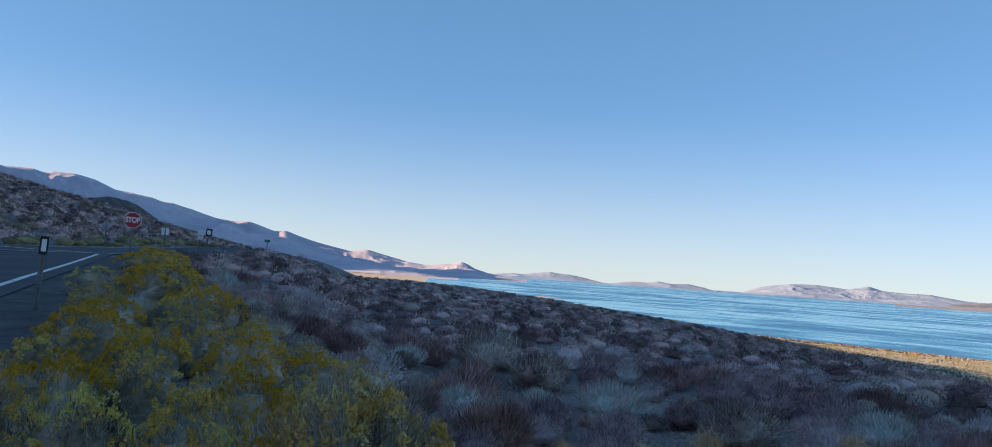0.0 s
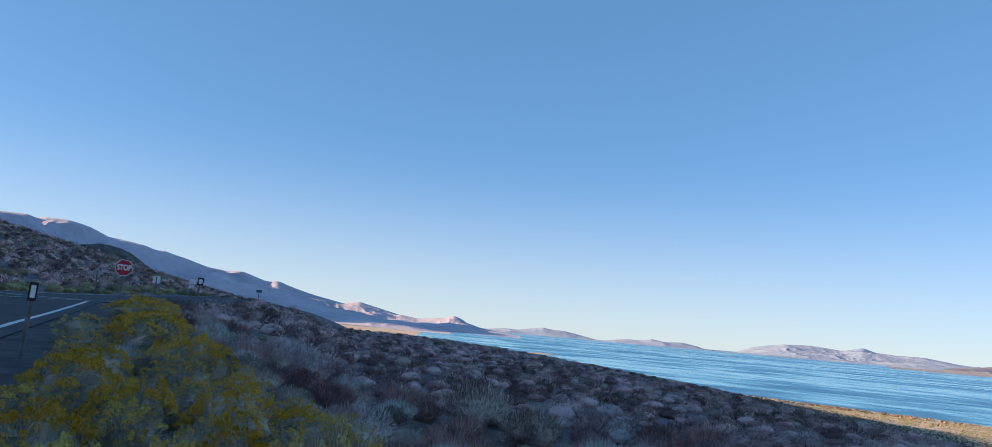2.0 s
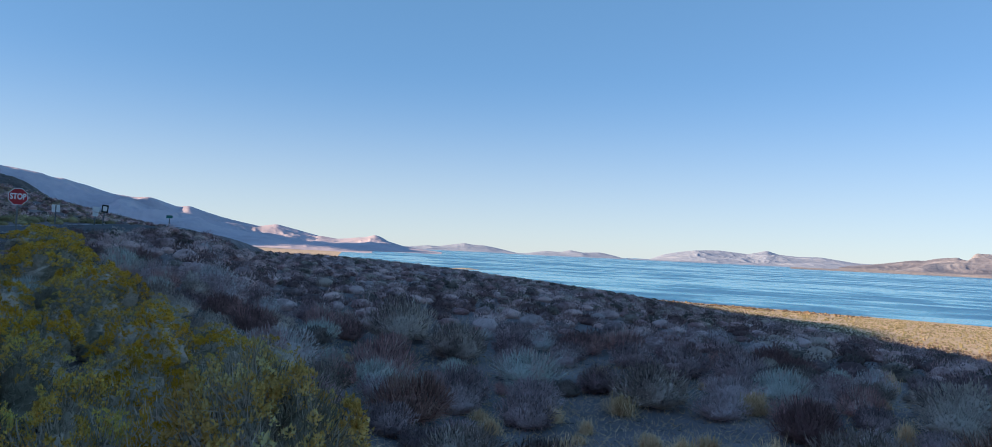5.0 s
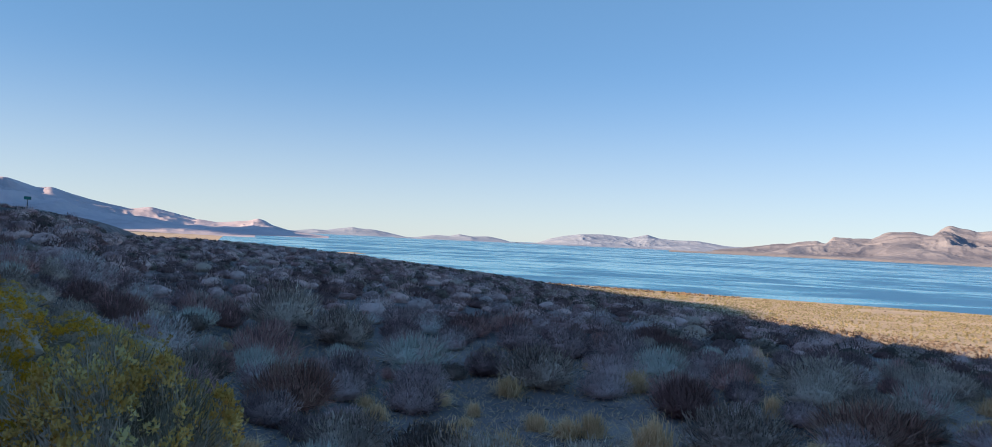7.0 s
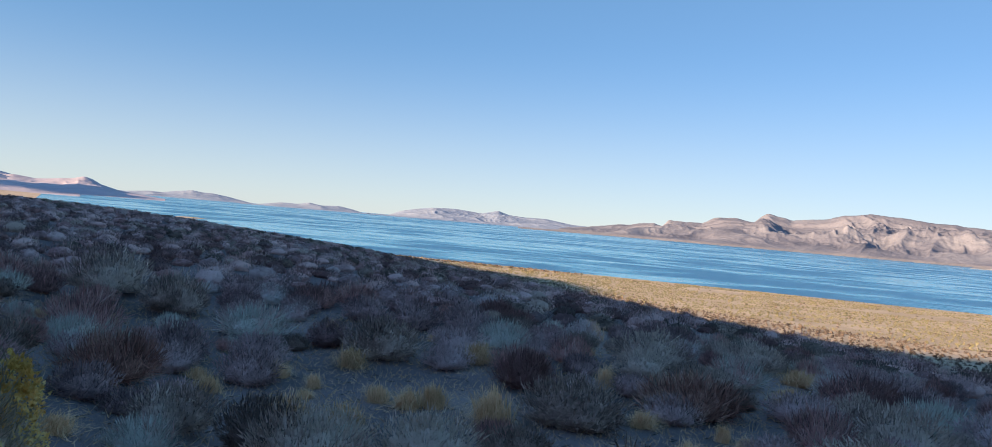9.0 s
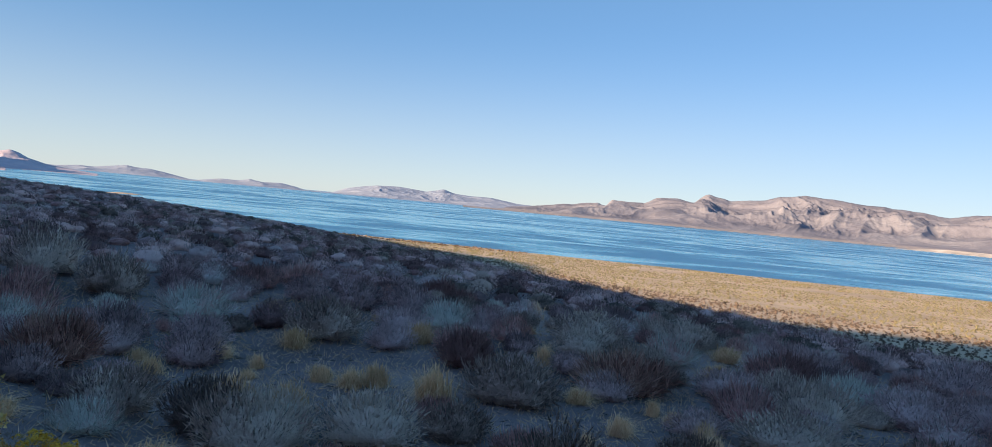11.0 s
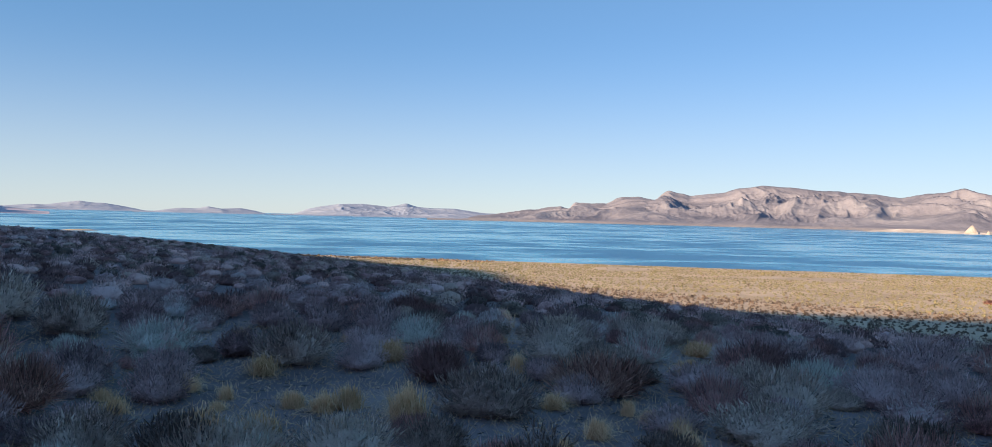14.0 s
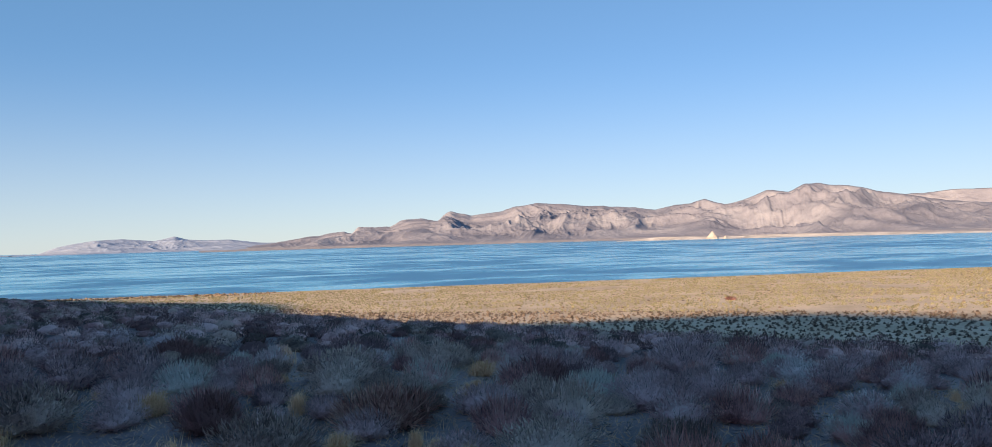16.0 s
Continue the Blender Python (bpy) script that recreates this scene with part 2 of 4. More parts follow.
def water_material():
    m = bpy.data.materials.new("lake_water")
    m.use_nodes = True
    n, l = m.node_tree.nodes, m.node_tree.links
    b = n["Principled BSDF"]
    b.inputs["IOR"].default_value, b.inputs["Specular IOR Level"].default_value = 1.33, 0.4
    geo = n.new("ShaderNodeNewGeometry")

    def field(long, short, turn, detail, rough=0.55):
        """Noise drawn out along one bearing: its length and breadth in metres."""
        mp, sc, tx = n.new("ShaderNodeMapping"), n.new("ShaderNodeMapping"), n.new("ShaderNodeTexNoise")
        mp.inputs["Rotation"].default_value = (0, 0, radians(turn))
        sc.inputs["Scale"].default_value = (1 / long, 1 / short, 1)
        tx.inputs["Scale"].default_value, tx.inputs["Detail"].default_value, tx.inputs["Roughness"].default_value = 1.0, detail, rough
        l.new(geo.outputs["Position"], mp.inputs["Vector"])
        l.new(mp.outputs[0], sc.inputs["Vector"])
        l.new(sc.outputs[0], tx.inputs["Vector"])
        return tx.outputs["Fac"]

    def math_node(op, x, y):
        m1 = n.new("ShaderNodeMath")
        m1.operation = op
        for socket, value in zip(m1.inputs, (x, y)):
            if isinstance(value, float):
                socket.default_value = value
            else:
                l.new(value, socket)
        return m1.outputs[0]

    # dark ruffled streaks and pale slicks, in patches
    streak = math_node("ADD", math_node("MULTIPLY", field(80, 45, 28, 6, 0.6), 0.65), math_node("MULTIPLY", field(420, 260, 28, 3), 0.35))
    calm = n.new("ShaderNodeMapRange")
    calm.interpolation_type = "SMOOTHSTEP"
    calm.inputs["From Min"].default_value, calm.inputs["From Max"].default_value = 0.43, 0.56
    l.new(streak, calm.inputs["Value"])
    ramp = n.new("ShaderNodeMix")
    ramp.data_type = "RGBA"
    ramp.inputs["A"].default_value, ramp.inputs["B"].default_value = (0.014, 0.16, 0.32, 1), (0.035, 0.41, 0.62, 1)
    l.new(calm.outputs[0], ramp.inputs["Factor"])
    l.new(ramp.outputs["Result"], b.inputs["Base Color"])
    rr = n.new("ShaderNodeMapRange")
    rr.inputs["To Min"].default_value, rr.inputs["To Max"].default_value = 0.34, 0.16
    l.new(calm.outputs[0], rr.inputs["Value"])
    l.new(rr.outputs[0], b.inputs["Roughness"])
    bp = n.new("ShaderNodeBump")
    bp.inputs["Strength"].default_value, bp.inputs["Distance"].default_value = 0.3, 0.5
    l.new(field(4.5, 2.0, 28, 6), bp.inputs["Height"])
    l.new(bp.outputs[0], b.inputs["Normal"])
    return m


WATER = water_material()

# ---- shaping tools ----


def lattice(ix, iy, seed):
    h = (ix.astype(np.int64) * 374761393 + iy.astype(np.int64) * 668265263 + seed * 974711) & 0x7FFFFFFF
    h = ((h ^ (h >> 13)) * 1274126177) & 0x7FFFFFFF
    return ((h ^ (h >> 16)) & 0xFFFF) / 65535.0


def rough(x, y, seed=0):
    """Smooth noise from 0 to 1."""
    ix, iy = np.floor(x), np.floor(y)
    fx, fy = x - ix, y - iy
    fx, fy = fx * fx * fx * (fx * (fx * 6 - 15) + 10), fy * fy * fy * (fy * (fy * 6 - 15) + 10)
    a, b = lattice(ix, iy, seed), lattice(ix + 1, iy, seed)
    c, d = lattice(ix, iy + 1, seed), lattice(ix + 1, iy + 1, seed)
    return (a + (b - a) * fx) * (1 - fy) + (c + (d - c) * fx) * fy


def layers(x, y, octaves=4, seed=0, ridged=False):
    """Noise of several sizes, about -1 to 1; ridged: sharp crests at +1."""
    out, amp, norm = 0.0, 1.0, 0.0
    for k in range(octaves):
        v = rough(x * 2**k + 17.3 * k, y * 2**k - 9.1 * k, seed + k) * 2 - 1
        out = out + amp * ((1 - 2 * np.abs(v)) if ridged else v)
        norm, amp = norm + amp, amp * 0.5
    return out / norm


def step(a, b, v):
    t = np.clip((v - a) / (b - a), 0, 1)
    return t * t * (3 - 2 * t)


def soft(v, w):
    """Ramp max(v, 0), rounded over w."""
    return w * np.logaddexp(0, v / w)


def np_mesh(name, verts, faces, mat, smooth=False, normals=None, tint=None):
    """A mesh from arrays; all faces have the same number of corners. normals: the way that each corner's surface looks; tint: a shade for each corner."""
    smooth = smooth or normals is not None
    me = bpy.data.meshes.new(name)
    v, f = np.asarray(verts, np.float32).reshape(-1, 3), np.asarray(faces, np.int32)
    me.vertices.add(len(v))
    me.vertices.foreach_set("co", v.ravel())
    me.loops.add(f.size)
    me.loops.foreach_set("vertex_index", f.ravel())
    me.polygons.add(len(f))
    me.polygons.foreach_set("loop_start", np.arange(0, f.size, f.shape[1], dtype=np.int32))
    me.polygons.foreach_set("use_smooth", np.full(len(f), smooth, dtype=bool))
    me.materials.append(mat)
    me.update(calc_edges=True)
    if normals is not None:
        me.normals_split_custom_set_from_vertices(np.asarray(normals, np.float32).reshape(-1, 3))
    if tint is not None:
        me.attributes.new("tint", "FLOAT", "POINT").data.foreach_set("value", np.asarray(tint, np.float32))
    return me


def grid_faces(rows, cols, wrap=False):
    i, j = np.meshgrid(np.arange(rows - 1), np.arange(cols if wrap else cols - 1), indexing="ij")
    k = (j + 1) % cols
    return np.stack([i * cols + j, i * cols + k, (i + 1) * cols + k, (i + 1) * cols + j], -1).reshape(-1, 4)


def part(name, bm, mat, parent=None, label=""):
    me = bpy.data.meshes.new(name)
    bm.to_mesh(me)
    bm.free()
    me.materials.append(mat)
    ob = new(name, me)
    ob.parent = parent
    return tagged(ob, label)


def bm_plate(corners, thick, bevel=0.0, y=0.0):
    """An upright plate with this outline in x and z, its face towards -y."""
    bm = bmesh.new()
    face = bm.faces.new([bm.verts.new((x, y, z)) for x, z in corners])
    bmesh.ops.recalc_face_normals(bm, faces=[face])
    ext = bmesh.ops.extrude_face_region(bm, geom=[face])
    bmesh.ops.translate(bm, vec=(0, thick, 0), verts=[g for g in ext["geom"] if isinstance(g, bmesh.types.BMVert)])
    bmesh.ops.recalc_face_normals(bm, faces=bm.faces[:])
    if bevel:
        bmesh.ops.bevel(bm, geom=bm.edges[:], offset=bevel, segments=1, affect="EDGES")
    return bm


def rounded(w, h, r, n=5):
    """The outline of a rectangle with round corners."""
    out = []
    for cx, cz, a0 in ((w / 2 - r, h / 2 - r, 0), (-w / 2 + r, h / 2 - r, 90), (-w / 2 + r, -h / 2 + r, 180), (w / 2 - r, -h / 2 + r, 270)):
        out += [(cx + r * math.cos(radians(a0 + 90 * i / n)), cz + r * math.sin(radians(a0 + 90 * i / n))) for i in range(n + 1)]
    return out


# ---- ground ----
LAKE = -18.0


def land(x, y):
    """The height of the ground: a road bench, the slope below it, the hill above it, and the flat by the lake."""
    x, y = np.asarray(x, float), np.asarray(y, float)
    d = np.hypot(x, y)
    yc = np.clip(y, -20, 95)
    bench = 0.029 * np.clip(y, -20, 70) + 0.0002 * np.clip(y - 35, 0, 35) ** 2 + 0.32 * (1 - np.exp(-np.maximum(y, 0) / 8)) - 0.13 * soft(y - 64, 3) * step(-48, -26, x) - 0.08 * soft(y - 200, 15)
    bx, by = np.minimum(x, 60) / 40, yc / 40
    slope = -0.28 - 1.10 * bx - 0.64 * by - 0.52 * bx * by - 2.70 * bx * bx + 0.264 * by * by - 0.23 * np.maximum(x - 60, 0) - 0.06 * soft(y - 88, 8)
    slope = slope - 0.3 * np.exp(-(((x - 1) / 5) ** 2 + ((y - 11) / 6) ** 2))
    slope = slope - 0.3 * np.exp(-(((x - 13) / 13) ** 2 + ((y - 78) / 28) ** 2))
    mix = step(0, 5 + 0.05 * np.clip(y, 0, 90), x + 2 + 0.26 * yc)
    hill = bench * (1 - mix) + slope * mix
    foot = -27 - 0.15 * y
    # past x=-140 an unseen bluff is added to throw the evening shadow
    west = (0.237 * soft(foot - x, 4) + 0.5 * soft(-140 - x, 8) * step(-0.66 * y + 10, -0.66 * y - 30, x))
    west = west * (1 - step(150, 330, y) * step(-0.66 * y - 60, -0.66 * y - 10, x)) * (1 - step(300, 380, y))
    # heights of the unseen crest, set by where its shadow edge falls
    top = 76 + 8 * step(60, -20, y) - 20 * np.exp(-(((y - 90) / 60) ** 2)) - 4 * step(140, 260, y) - 7 * np.exp(-(((y - 205) / 42) ** 2))
    west = top - soft(top - west, 8)
    west = west + 8.0 * np.exp(-(((x + 115.5) ** 2 + (y - 232) ** 2) / 17**2))
    hill = hill + west + 0.02 * np.minimum(west, 20) * layers(x / 18, y / 18, 3, 5)
    inland = np.maximum(320 - (0.682 * x + 0.731 * y), -(x + 0.07 * y) - 20)
    inland = inland + 4 * layers(x / 60, y / 60, 3, 9) * step(300, 200, y)
    flat = LAKE + np.clip(0.013 * inland, -4, 2.2)
    z = flat + soft(hill - flat, 1.2)
    fade = step(1, 6, d)
    z = z + fade * (0.10 * layers(x / 5, y / 5, 3, 3) + 0.035 * layers(x / 0.7, y / 0.7, 3, 4)) * step(-17.8, -15, z) * (0.12 + 0.88 * np.maximum(mix, step(1, 6, west)))
    return z


def ground():
    az = np.radians(np.concatenate([np.arange(-42, 93, 0.35), np.arange(93, 318, 4.0)]))
    r = np.concatenate([[0.0], np.geomspace(0.4, 4900, 260)])
    a, q = np.meshgrid(az, r)
    x, y = np.sin(a) * q, np.cos(a) * q
    z = land(x, y)
    ob = new("ground", np_mesh("ground", np.stack([x, y, z], -1), grid_faces(len(r), len(az), True)[:, ::-1], SOIL, True))
    tagged(ob, "dry grey-brown desert hillside soil sloping to a sunlit lake flat", "ground", kind="structure")


ground()


def lake():
    n = 96
    v = [(0, 0, LAKE)] + [(math.sin(2 * math.pi * i / n) * 4880, math.cos(2 * math.pi * i / n) * 4880, LAKE) for i in range(n)]
    f = [(0, 1 + (i + 1) % n, 1 + i) for i in range(n)]
    ob = new("water", np_mesh("water", v, f, WATER))
    tagged(ob, "broad blue lake with pale wind streaks across it", "lake", kind="structure")


lake()

# ---- ranges round the lake ----


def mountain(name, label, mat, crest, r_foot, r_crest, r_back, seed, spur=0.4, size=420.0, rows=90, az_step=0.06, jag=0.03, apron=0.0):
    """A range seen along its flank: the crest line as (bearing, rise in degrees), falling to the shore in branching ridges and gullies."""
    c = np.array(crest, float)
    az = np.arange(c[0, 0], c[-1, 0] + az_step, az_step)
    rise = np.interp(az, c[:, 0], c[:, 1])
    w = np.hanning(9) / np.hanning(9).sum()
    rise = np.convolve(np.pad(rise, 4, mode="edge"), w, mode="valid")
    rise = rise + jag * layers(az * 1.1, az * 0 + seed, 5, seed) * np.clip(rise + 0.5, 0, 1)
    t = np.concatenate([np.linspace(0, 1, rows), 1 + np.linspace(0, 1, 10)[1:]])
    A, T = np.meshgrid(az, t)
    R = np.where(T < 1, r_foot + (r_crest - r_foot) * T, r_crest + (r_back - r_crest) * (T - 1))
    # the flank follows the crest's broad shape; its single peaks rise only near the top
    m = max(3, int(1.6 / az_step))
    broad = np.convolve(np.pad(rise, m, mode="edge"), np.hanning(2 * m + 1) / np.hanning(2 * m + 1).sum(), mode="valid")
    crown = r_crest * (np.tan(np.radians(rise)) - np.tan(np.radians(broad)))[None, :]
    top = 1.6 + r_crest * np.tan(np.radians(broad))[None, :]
    base = LAKE - 1.0
    span = np.maximum(top - base, 0.5)
    a = np.radians(A)
    u, v = a * 0.5 * (r_foot + r_crest) / size, R / size * 0.8
    du, dv = layers(u * 0.7, v * 0.7, 3, seed + 30), layers(u * 0.7 + 40, v * 0.7, 3, seed + 33)
    u, v = u + 0.45 * du, v + 0.45 * dv
    # the ridges: each size of them cut deeper where the larger ones stand high
    spurs, weight, amp, norm = 0.0, 1.0, 1.0, 0.0
    for k in range(6):
        n = 1 - np.abs(rough(u * 2**k + 7.7 * k, v * 2**k - 3.1 * k, seed + 50 + k) * 2 - 1)
        spurs = spurs + amp * weight * n**1.6
        weight, norm, amp = np.clip(n * 1.3, 0.25, 1), norm + amp, amp * 0.52
    spurs = spurs / norm - 0.42
    T1 = np.clip(T, 0, 1)
    prof = 0.42 * T + 0.58 * T ** (1.6 + apron)
    z = base + span * np.where(T < 1, prof, np.clip(1 - (T - 1) * 1.1, 0, 1))
    z = z + span * spur * np.sin(np.pi * np.clip(T, 0, 1)) ** 0.7 * T1 ** (0.25 + apron) * 2 * spurs
    z = z + crown * np.where(T < 1, T1**4, np.clip(2 - T, 0, 1))
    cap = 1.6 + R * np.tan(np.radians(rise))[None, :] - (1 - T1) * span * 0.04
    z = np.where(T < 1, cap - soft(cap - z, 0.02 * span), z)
    z = np.maximum(z, base + 1.6 * step(0.0, 0.05, T) * (T < 1))
    ob = new(name, np_mesh(name, np.stack([np.sin(a) * R, np.cos(a) * R, z], -1), grid_faces(*A.shape)[:, ::-1], mat, True))
    return tagged(ob, label, "mountain range", kind="structure")


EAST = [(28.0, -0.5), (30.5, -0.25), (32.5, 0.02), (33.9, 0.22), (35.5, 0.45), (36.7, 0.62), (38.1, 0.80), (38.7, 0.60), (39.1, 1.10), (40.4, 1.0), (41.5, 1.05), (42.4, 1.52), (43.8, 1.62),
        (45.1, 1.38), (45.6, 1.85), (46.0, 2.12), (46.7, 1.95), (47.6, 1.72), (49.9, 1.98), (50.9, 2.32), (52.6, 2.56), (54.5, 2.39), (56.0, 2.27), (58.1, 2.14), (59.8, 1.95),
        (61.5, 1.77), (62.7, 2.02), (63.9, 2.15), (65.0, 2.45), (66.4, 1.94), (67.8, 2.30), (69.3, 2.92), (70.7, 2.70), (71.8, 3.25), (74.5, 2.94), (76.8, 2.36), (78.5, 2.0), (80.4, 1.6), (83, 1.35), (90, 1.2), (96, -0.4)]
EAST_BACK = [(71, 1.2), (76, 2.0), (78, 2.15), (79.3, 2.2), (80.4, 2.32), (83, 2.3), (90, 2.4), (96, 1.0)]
# points left of -36 are an unseen high ridge, added to shade the range
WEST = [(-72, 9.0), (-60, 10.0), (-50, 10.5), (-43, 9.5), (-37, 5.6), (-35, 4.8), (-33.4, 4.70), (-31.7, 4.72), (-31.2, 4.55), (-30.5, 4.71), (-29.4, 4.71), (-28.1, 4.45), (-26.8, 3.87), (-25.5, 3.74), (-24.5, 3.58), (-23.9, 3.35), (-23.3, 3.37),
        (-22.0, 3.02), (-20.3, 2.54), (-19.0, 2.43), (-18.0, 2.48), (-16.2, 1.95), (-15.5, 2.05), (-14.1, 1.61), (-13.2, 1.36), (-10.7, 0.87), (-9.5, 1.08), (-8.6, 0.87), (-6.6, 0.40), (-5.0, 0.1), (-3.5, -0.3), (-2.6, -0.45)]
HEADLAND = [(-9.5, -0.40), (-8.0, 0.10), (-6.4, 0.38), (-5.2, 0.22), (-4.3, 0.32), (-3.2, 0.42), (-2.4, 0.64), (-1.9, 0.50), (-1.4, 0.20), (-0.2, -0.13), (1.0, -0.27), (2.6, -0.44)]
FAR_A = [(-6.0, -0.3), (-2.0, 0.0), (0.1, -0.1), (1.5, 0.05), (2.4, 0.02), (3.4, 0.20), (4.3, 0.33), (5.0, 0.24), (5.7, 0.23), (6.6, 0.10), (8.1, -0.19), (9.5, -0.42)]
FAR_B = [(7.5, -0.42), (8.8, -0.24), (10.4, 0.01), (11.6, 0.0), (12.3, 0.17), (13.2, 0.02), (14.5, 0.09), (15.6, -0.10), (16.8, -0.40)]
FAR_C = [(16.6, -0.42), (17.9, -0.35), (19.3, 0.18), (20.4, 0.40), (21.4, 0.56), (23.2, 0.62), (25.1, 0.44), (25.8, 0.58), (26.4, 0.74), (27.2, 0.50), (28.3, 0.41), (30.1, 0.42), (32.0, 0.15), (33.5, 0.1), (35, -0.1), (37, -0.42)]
mountain("mountain_range_east", "sunlit pinkish-tan desert range with blue gullies beyond the lake", EAST_HAZED_ROCK, EAST, 2450, 3900, 4400, 3, 0.56, 380, rows=130, jag=0.07, apron=0.2)
mountain("mountain_range_east_2", "pale tan hills behind the desert range", EAST_HAZED_ROCK, EAST_BACK, 4420, 4650, 4850, 12, 0.3, 300, rows=40, az_step=0.1)
mountain("mountain_range_west", "shaded brown range tinted lavender for haze, with sunlit patches above the shore", WEST_HAZED_ROCK, WEST, 1500, 2700, 3300, 21, 0.42, 300, rows=100, az_step=0.08)
mountain("headland", "low tan headland with sunlit knolls running into the lake", WEST_HAZED_ROCK, HEADLAND, 1900, 2500, 2900, 40, 0.35, 260, rows=50)
mountain("mountain_range_north", "low pale hazy hills behind the north shore", FAR_HAZED_ROCK, FAR_A, 3900, 4500, 4800, 51, 0.28, 240, rows=40, jag=0.02)
mountain("mountain_range_north_2", "low pale hazy hills across the water", FAR_HAZED_ROCK, FAR_B, 3400, 3900, 4300, 62, 0.28, 240, rows=40, jag=0.02)
mountain("mountain_range_north_3", "long pale range across the water, tinted blue-grey for haze", FAR_HAZED_ROCK, FAR_C, 3300, 4300, 4800, 73, 0.28, 260, rows=60, jag=0.02)
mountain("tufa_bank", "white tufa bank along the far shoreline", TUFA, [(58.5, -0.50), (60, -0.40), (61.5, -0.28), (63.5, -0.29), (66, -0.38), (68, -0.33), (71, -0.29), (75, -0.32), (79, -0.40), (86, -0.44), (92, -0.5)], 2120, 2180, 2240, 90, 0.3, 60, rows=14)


def ground_at(x, y):
    return float(land(x, y))


def pyramid_rock(name, label, az, r, w, h, seed):
    """A steep tufa cone with fluted sides, standing in the water's edge."""
    rng = np.random.default_rng(seed)
    n, m = 40, 16
    a, t = np.meshgrid(np.linspace(0, 2 * math.pi, n, endpoint=False), np.linspace(0, 1, m))
    q = w / 2 * (1 - t) ** 0.85 * (1 + 0.22 * layers(a * 1.6 + seed, t * 3, 3, seed)) + 0.02 * w
    x, y = np.cos(a) * q + 0.06 * w * t, np.sin(a) * q
    z = LAKE - 1 + (h + 1) * t + 0.02 * h * rng.normal(size=a.shape) * (t > 0.1)
    ob = new(name, np_mesh(name, np.stack([x, y, z], -1), grid_faces(m, n, True), PYRAMID_TUFA, False))
    c = bearing(az, r)
    ob.location = (c.x, c.y, 0)
    return tagged(ob, label, "rock")


pyramid_rock("tufa_pyramid", "tall pale tufa rock pyramid on the far shore", 65.4, 2140, 32, 21, 3)
pyramid_rock("tufa_rock", "small pale tufa rock beside the pyramid", 66.3, 2130, 12, 8, 5)



def mound(name, label, category, mat, x0, y0, rx, ry, turn, height, base, seed, craggy):
    """A low rise of ground of its own: rock or sand."""
    n, m = 48, 14
    a, t = np.meshgrid(np.linspace(0, 2 * math.pi, n, endpoint=False), np.linspace(1, 0.02, m))
    q = t * (1 + 0.2 * layers(np.cos(a) * 1.5 + seed, np.sin(a) * 1.5, 2, seed))
    u, v = np.cos(a) * q * rx, np.sin(a) * q * ry
    c, s = math.cos(radians(turn)), math.sin(radians(turn))
    x, y = x0 + u * c - v * s, y0 + u * s + v * c
    z = (land(x, y) if base is None else base) - 0.6 + (height + 0.6) * (1 - t**2) + craggy * layers(x / 3, y / 3, 4, seed, True) * (1 - t**4)
    return tagged(new(name, np_mesh(name, np.stack([x, y, z], -1), grid_faces(m, n, True), mat, craggy < 0.1)), label, category)


mound("rock_outcrop", "dark craggy rock outcrop on the hill", "rock", LAVA, -114.5, 231, 17, 14, 10, 1.0, None, 4, 0.7)
mound("sand_spit", "low sunlit sand spit in the lake", "sand bank", SOIL, *bearing(4.3, 690)[:2], 18, 9, 5, 1.0, LAKE, 8, 0.03)

# ---- road ----


def along(points, n=60):
    """A smooth line through plan points."""
    p = np.array(points, float)
    s = np.r_[0, np.cumsum(np.hypot(*np.diff(p, axis=0).T))]
    q = np.linspace(0, s[-1], n)
    out = np.stack([np.interp(q, s, p[:, i]) for i in (0, 1)], -1)
    w = np.hanning(11) / np.hanning(11).sum()
    pad = np.pad(out, ((5, 5), (0, 0)), mode="edge")
    mid = np.stack([np.convolve(pad[:, i], w, mode="valid") for i in (0, 1)], -1)
    mid[0], mid[-1] = out[0], out[-1]
    return mid


def ribbon(name, line, left, right, lift, mat, parent=None, label="", thick=0.0):
    """A strip that follows the ground along a line, from left to right of it."""
    d = np.gradient(line, axis=0)
    nrm = np.stack([d[:, 1], -d[:, 0]], -1) / np.linalg.norm(d, axis=1)[:, None]
    cols = 7 if right - left > 1 else 2
    off = np.linspace(left, right, cols)
    v = []
    for o in off:
        p = line + nrm * o
        v.append(np.c_[p, land(p[:, 0], p[:, 1]) + lift])
    v = np.stack(v, 1)
    if cols > 2:
        edge = v[:, [0, -1]].copy()
        edge[:, :, 2] -= lift + 0.08
        v = np.concatenate([edge[:, :1], v, edge[:, 1:]], 1)
    ob = new(name, np_mesh(name, v, grid_faces(v.shape[0], v.shape[1]), mat, False))
    ob.parent = parent
    return tagged(ob, label)


SIDE = along([(2.5, -14.5), (-9.4, 14.6), (-13.2, 24.0), (-17.0, 33.0)], 90)
MAIN = along([(-90, -24), (-38, 11.5), (-22, 27), (-17.4, 36), (-17.8, 48), (-18.5, 56), (-19, 70)], 120)
side = ribbon("road", SIDE, -7.4, 0.45, 0.045, ASPHALT)
tagged(side, "dark asphalt side road with a white edge line", "road", kind="structure")
ribbon("edge_line", SIDE[:86], -0.07, 0.07, 0.053, ROADPAINT, side, "worn white edge line")
ribbon("centre_line", SIDE[:78], -3.6, -3.5, 0.053, ROADPAINT, side, "worn white centre line")
main = ribbon("road_2", MAIN, -3.0, 3.0, 0.05, ASPHALT)
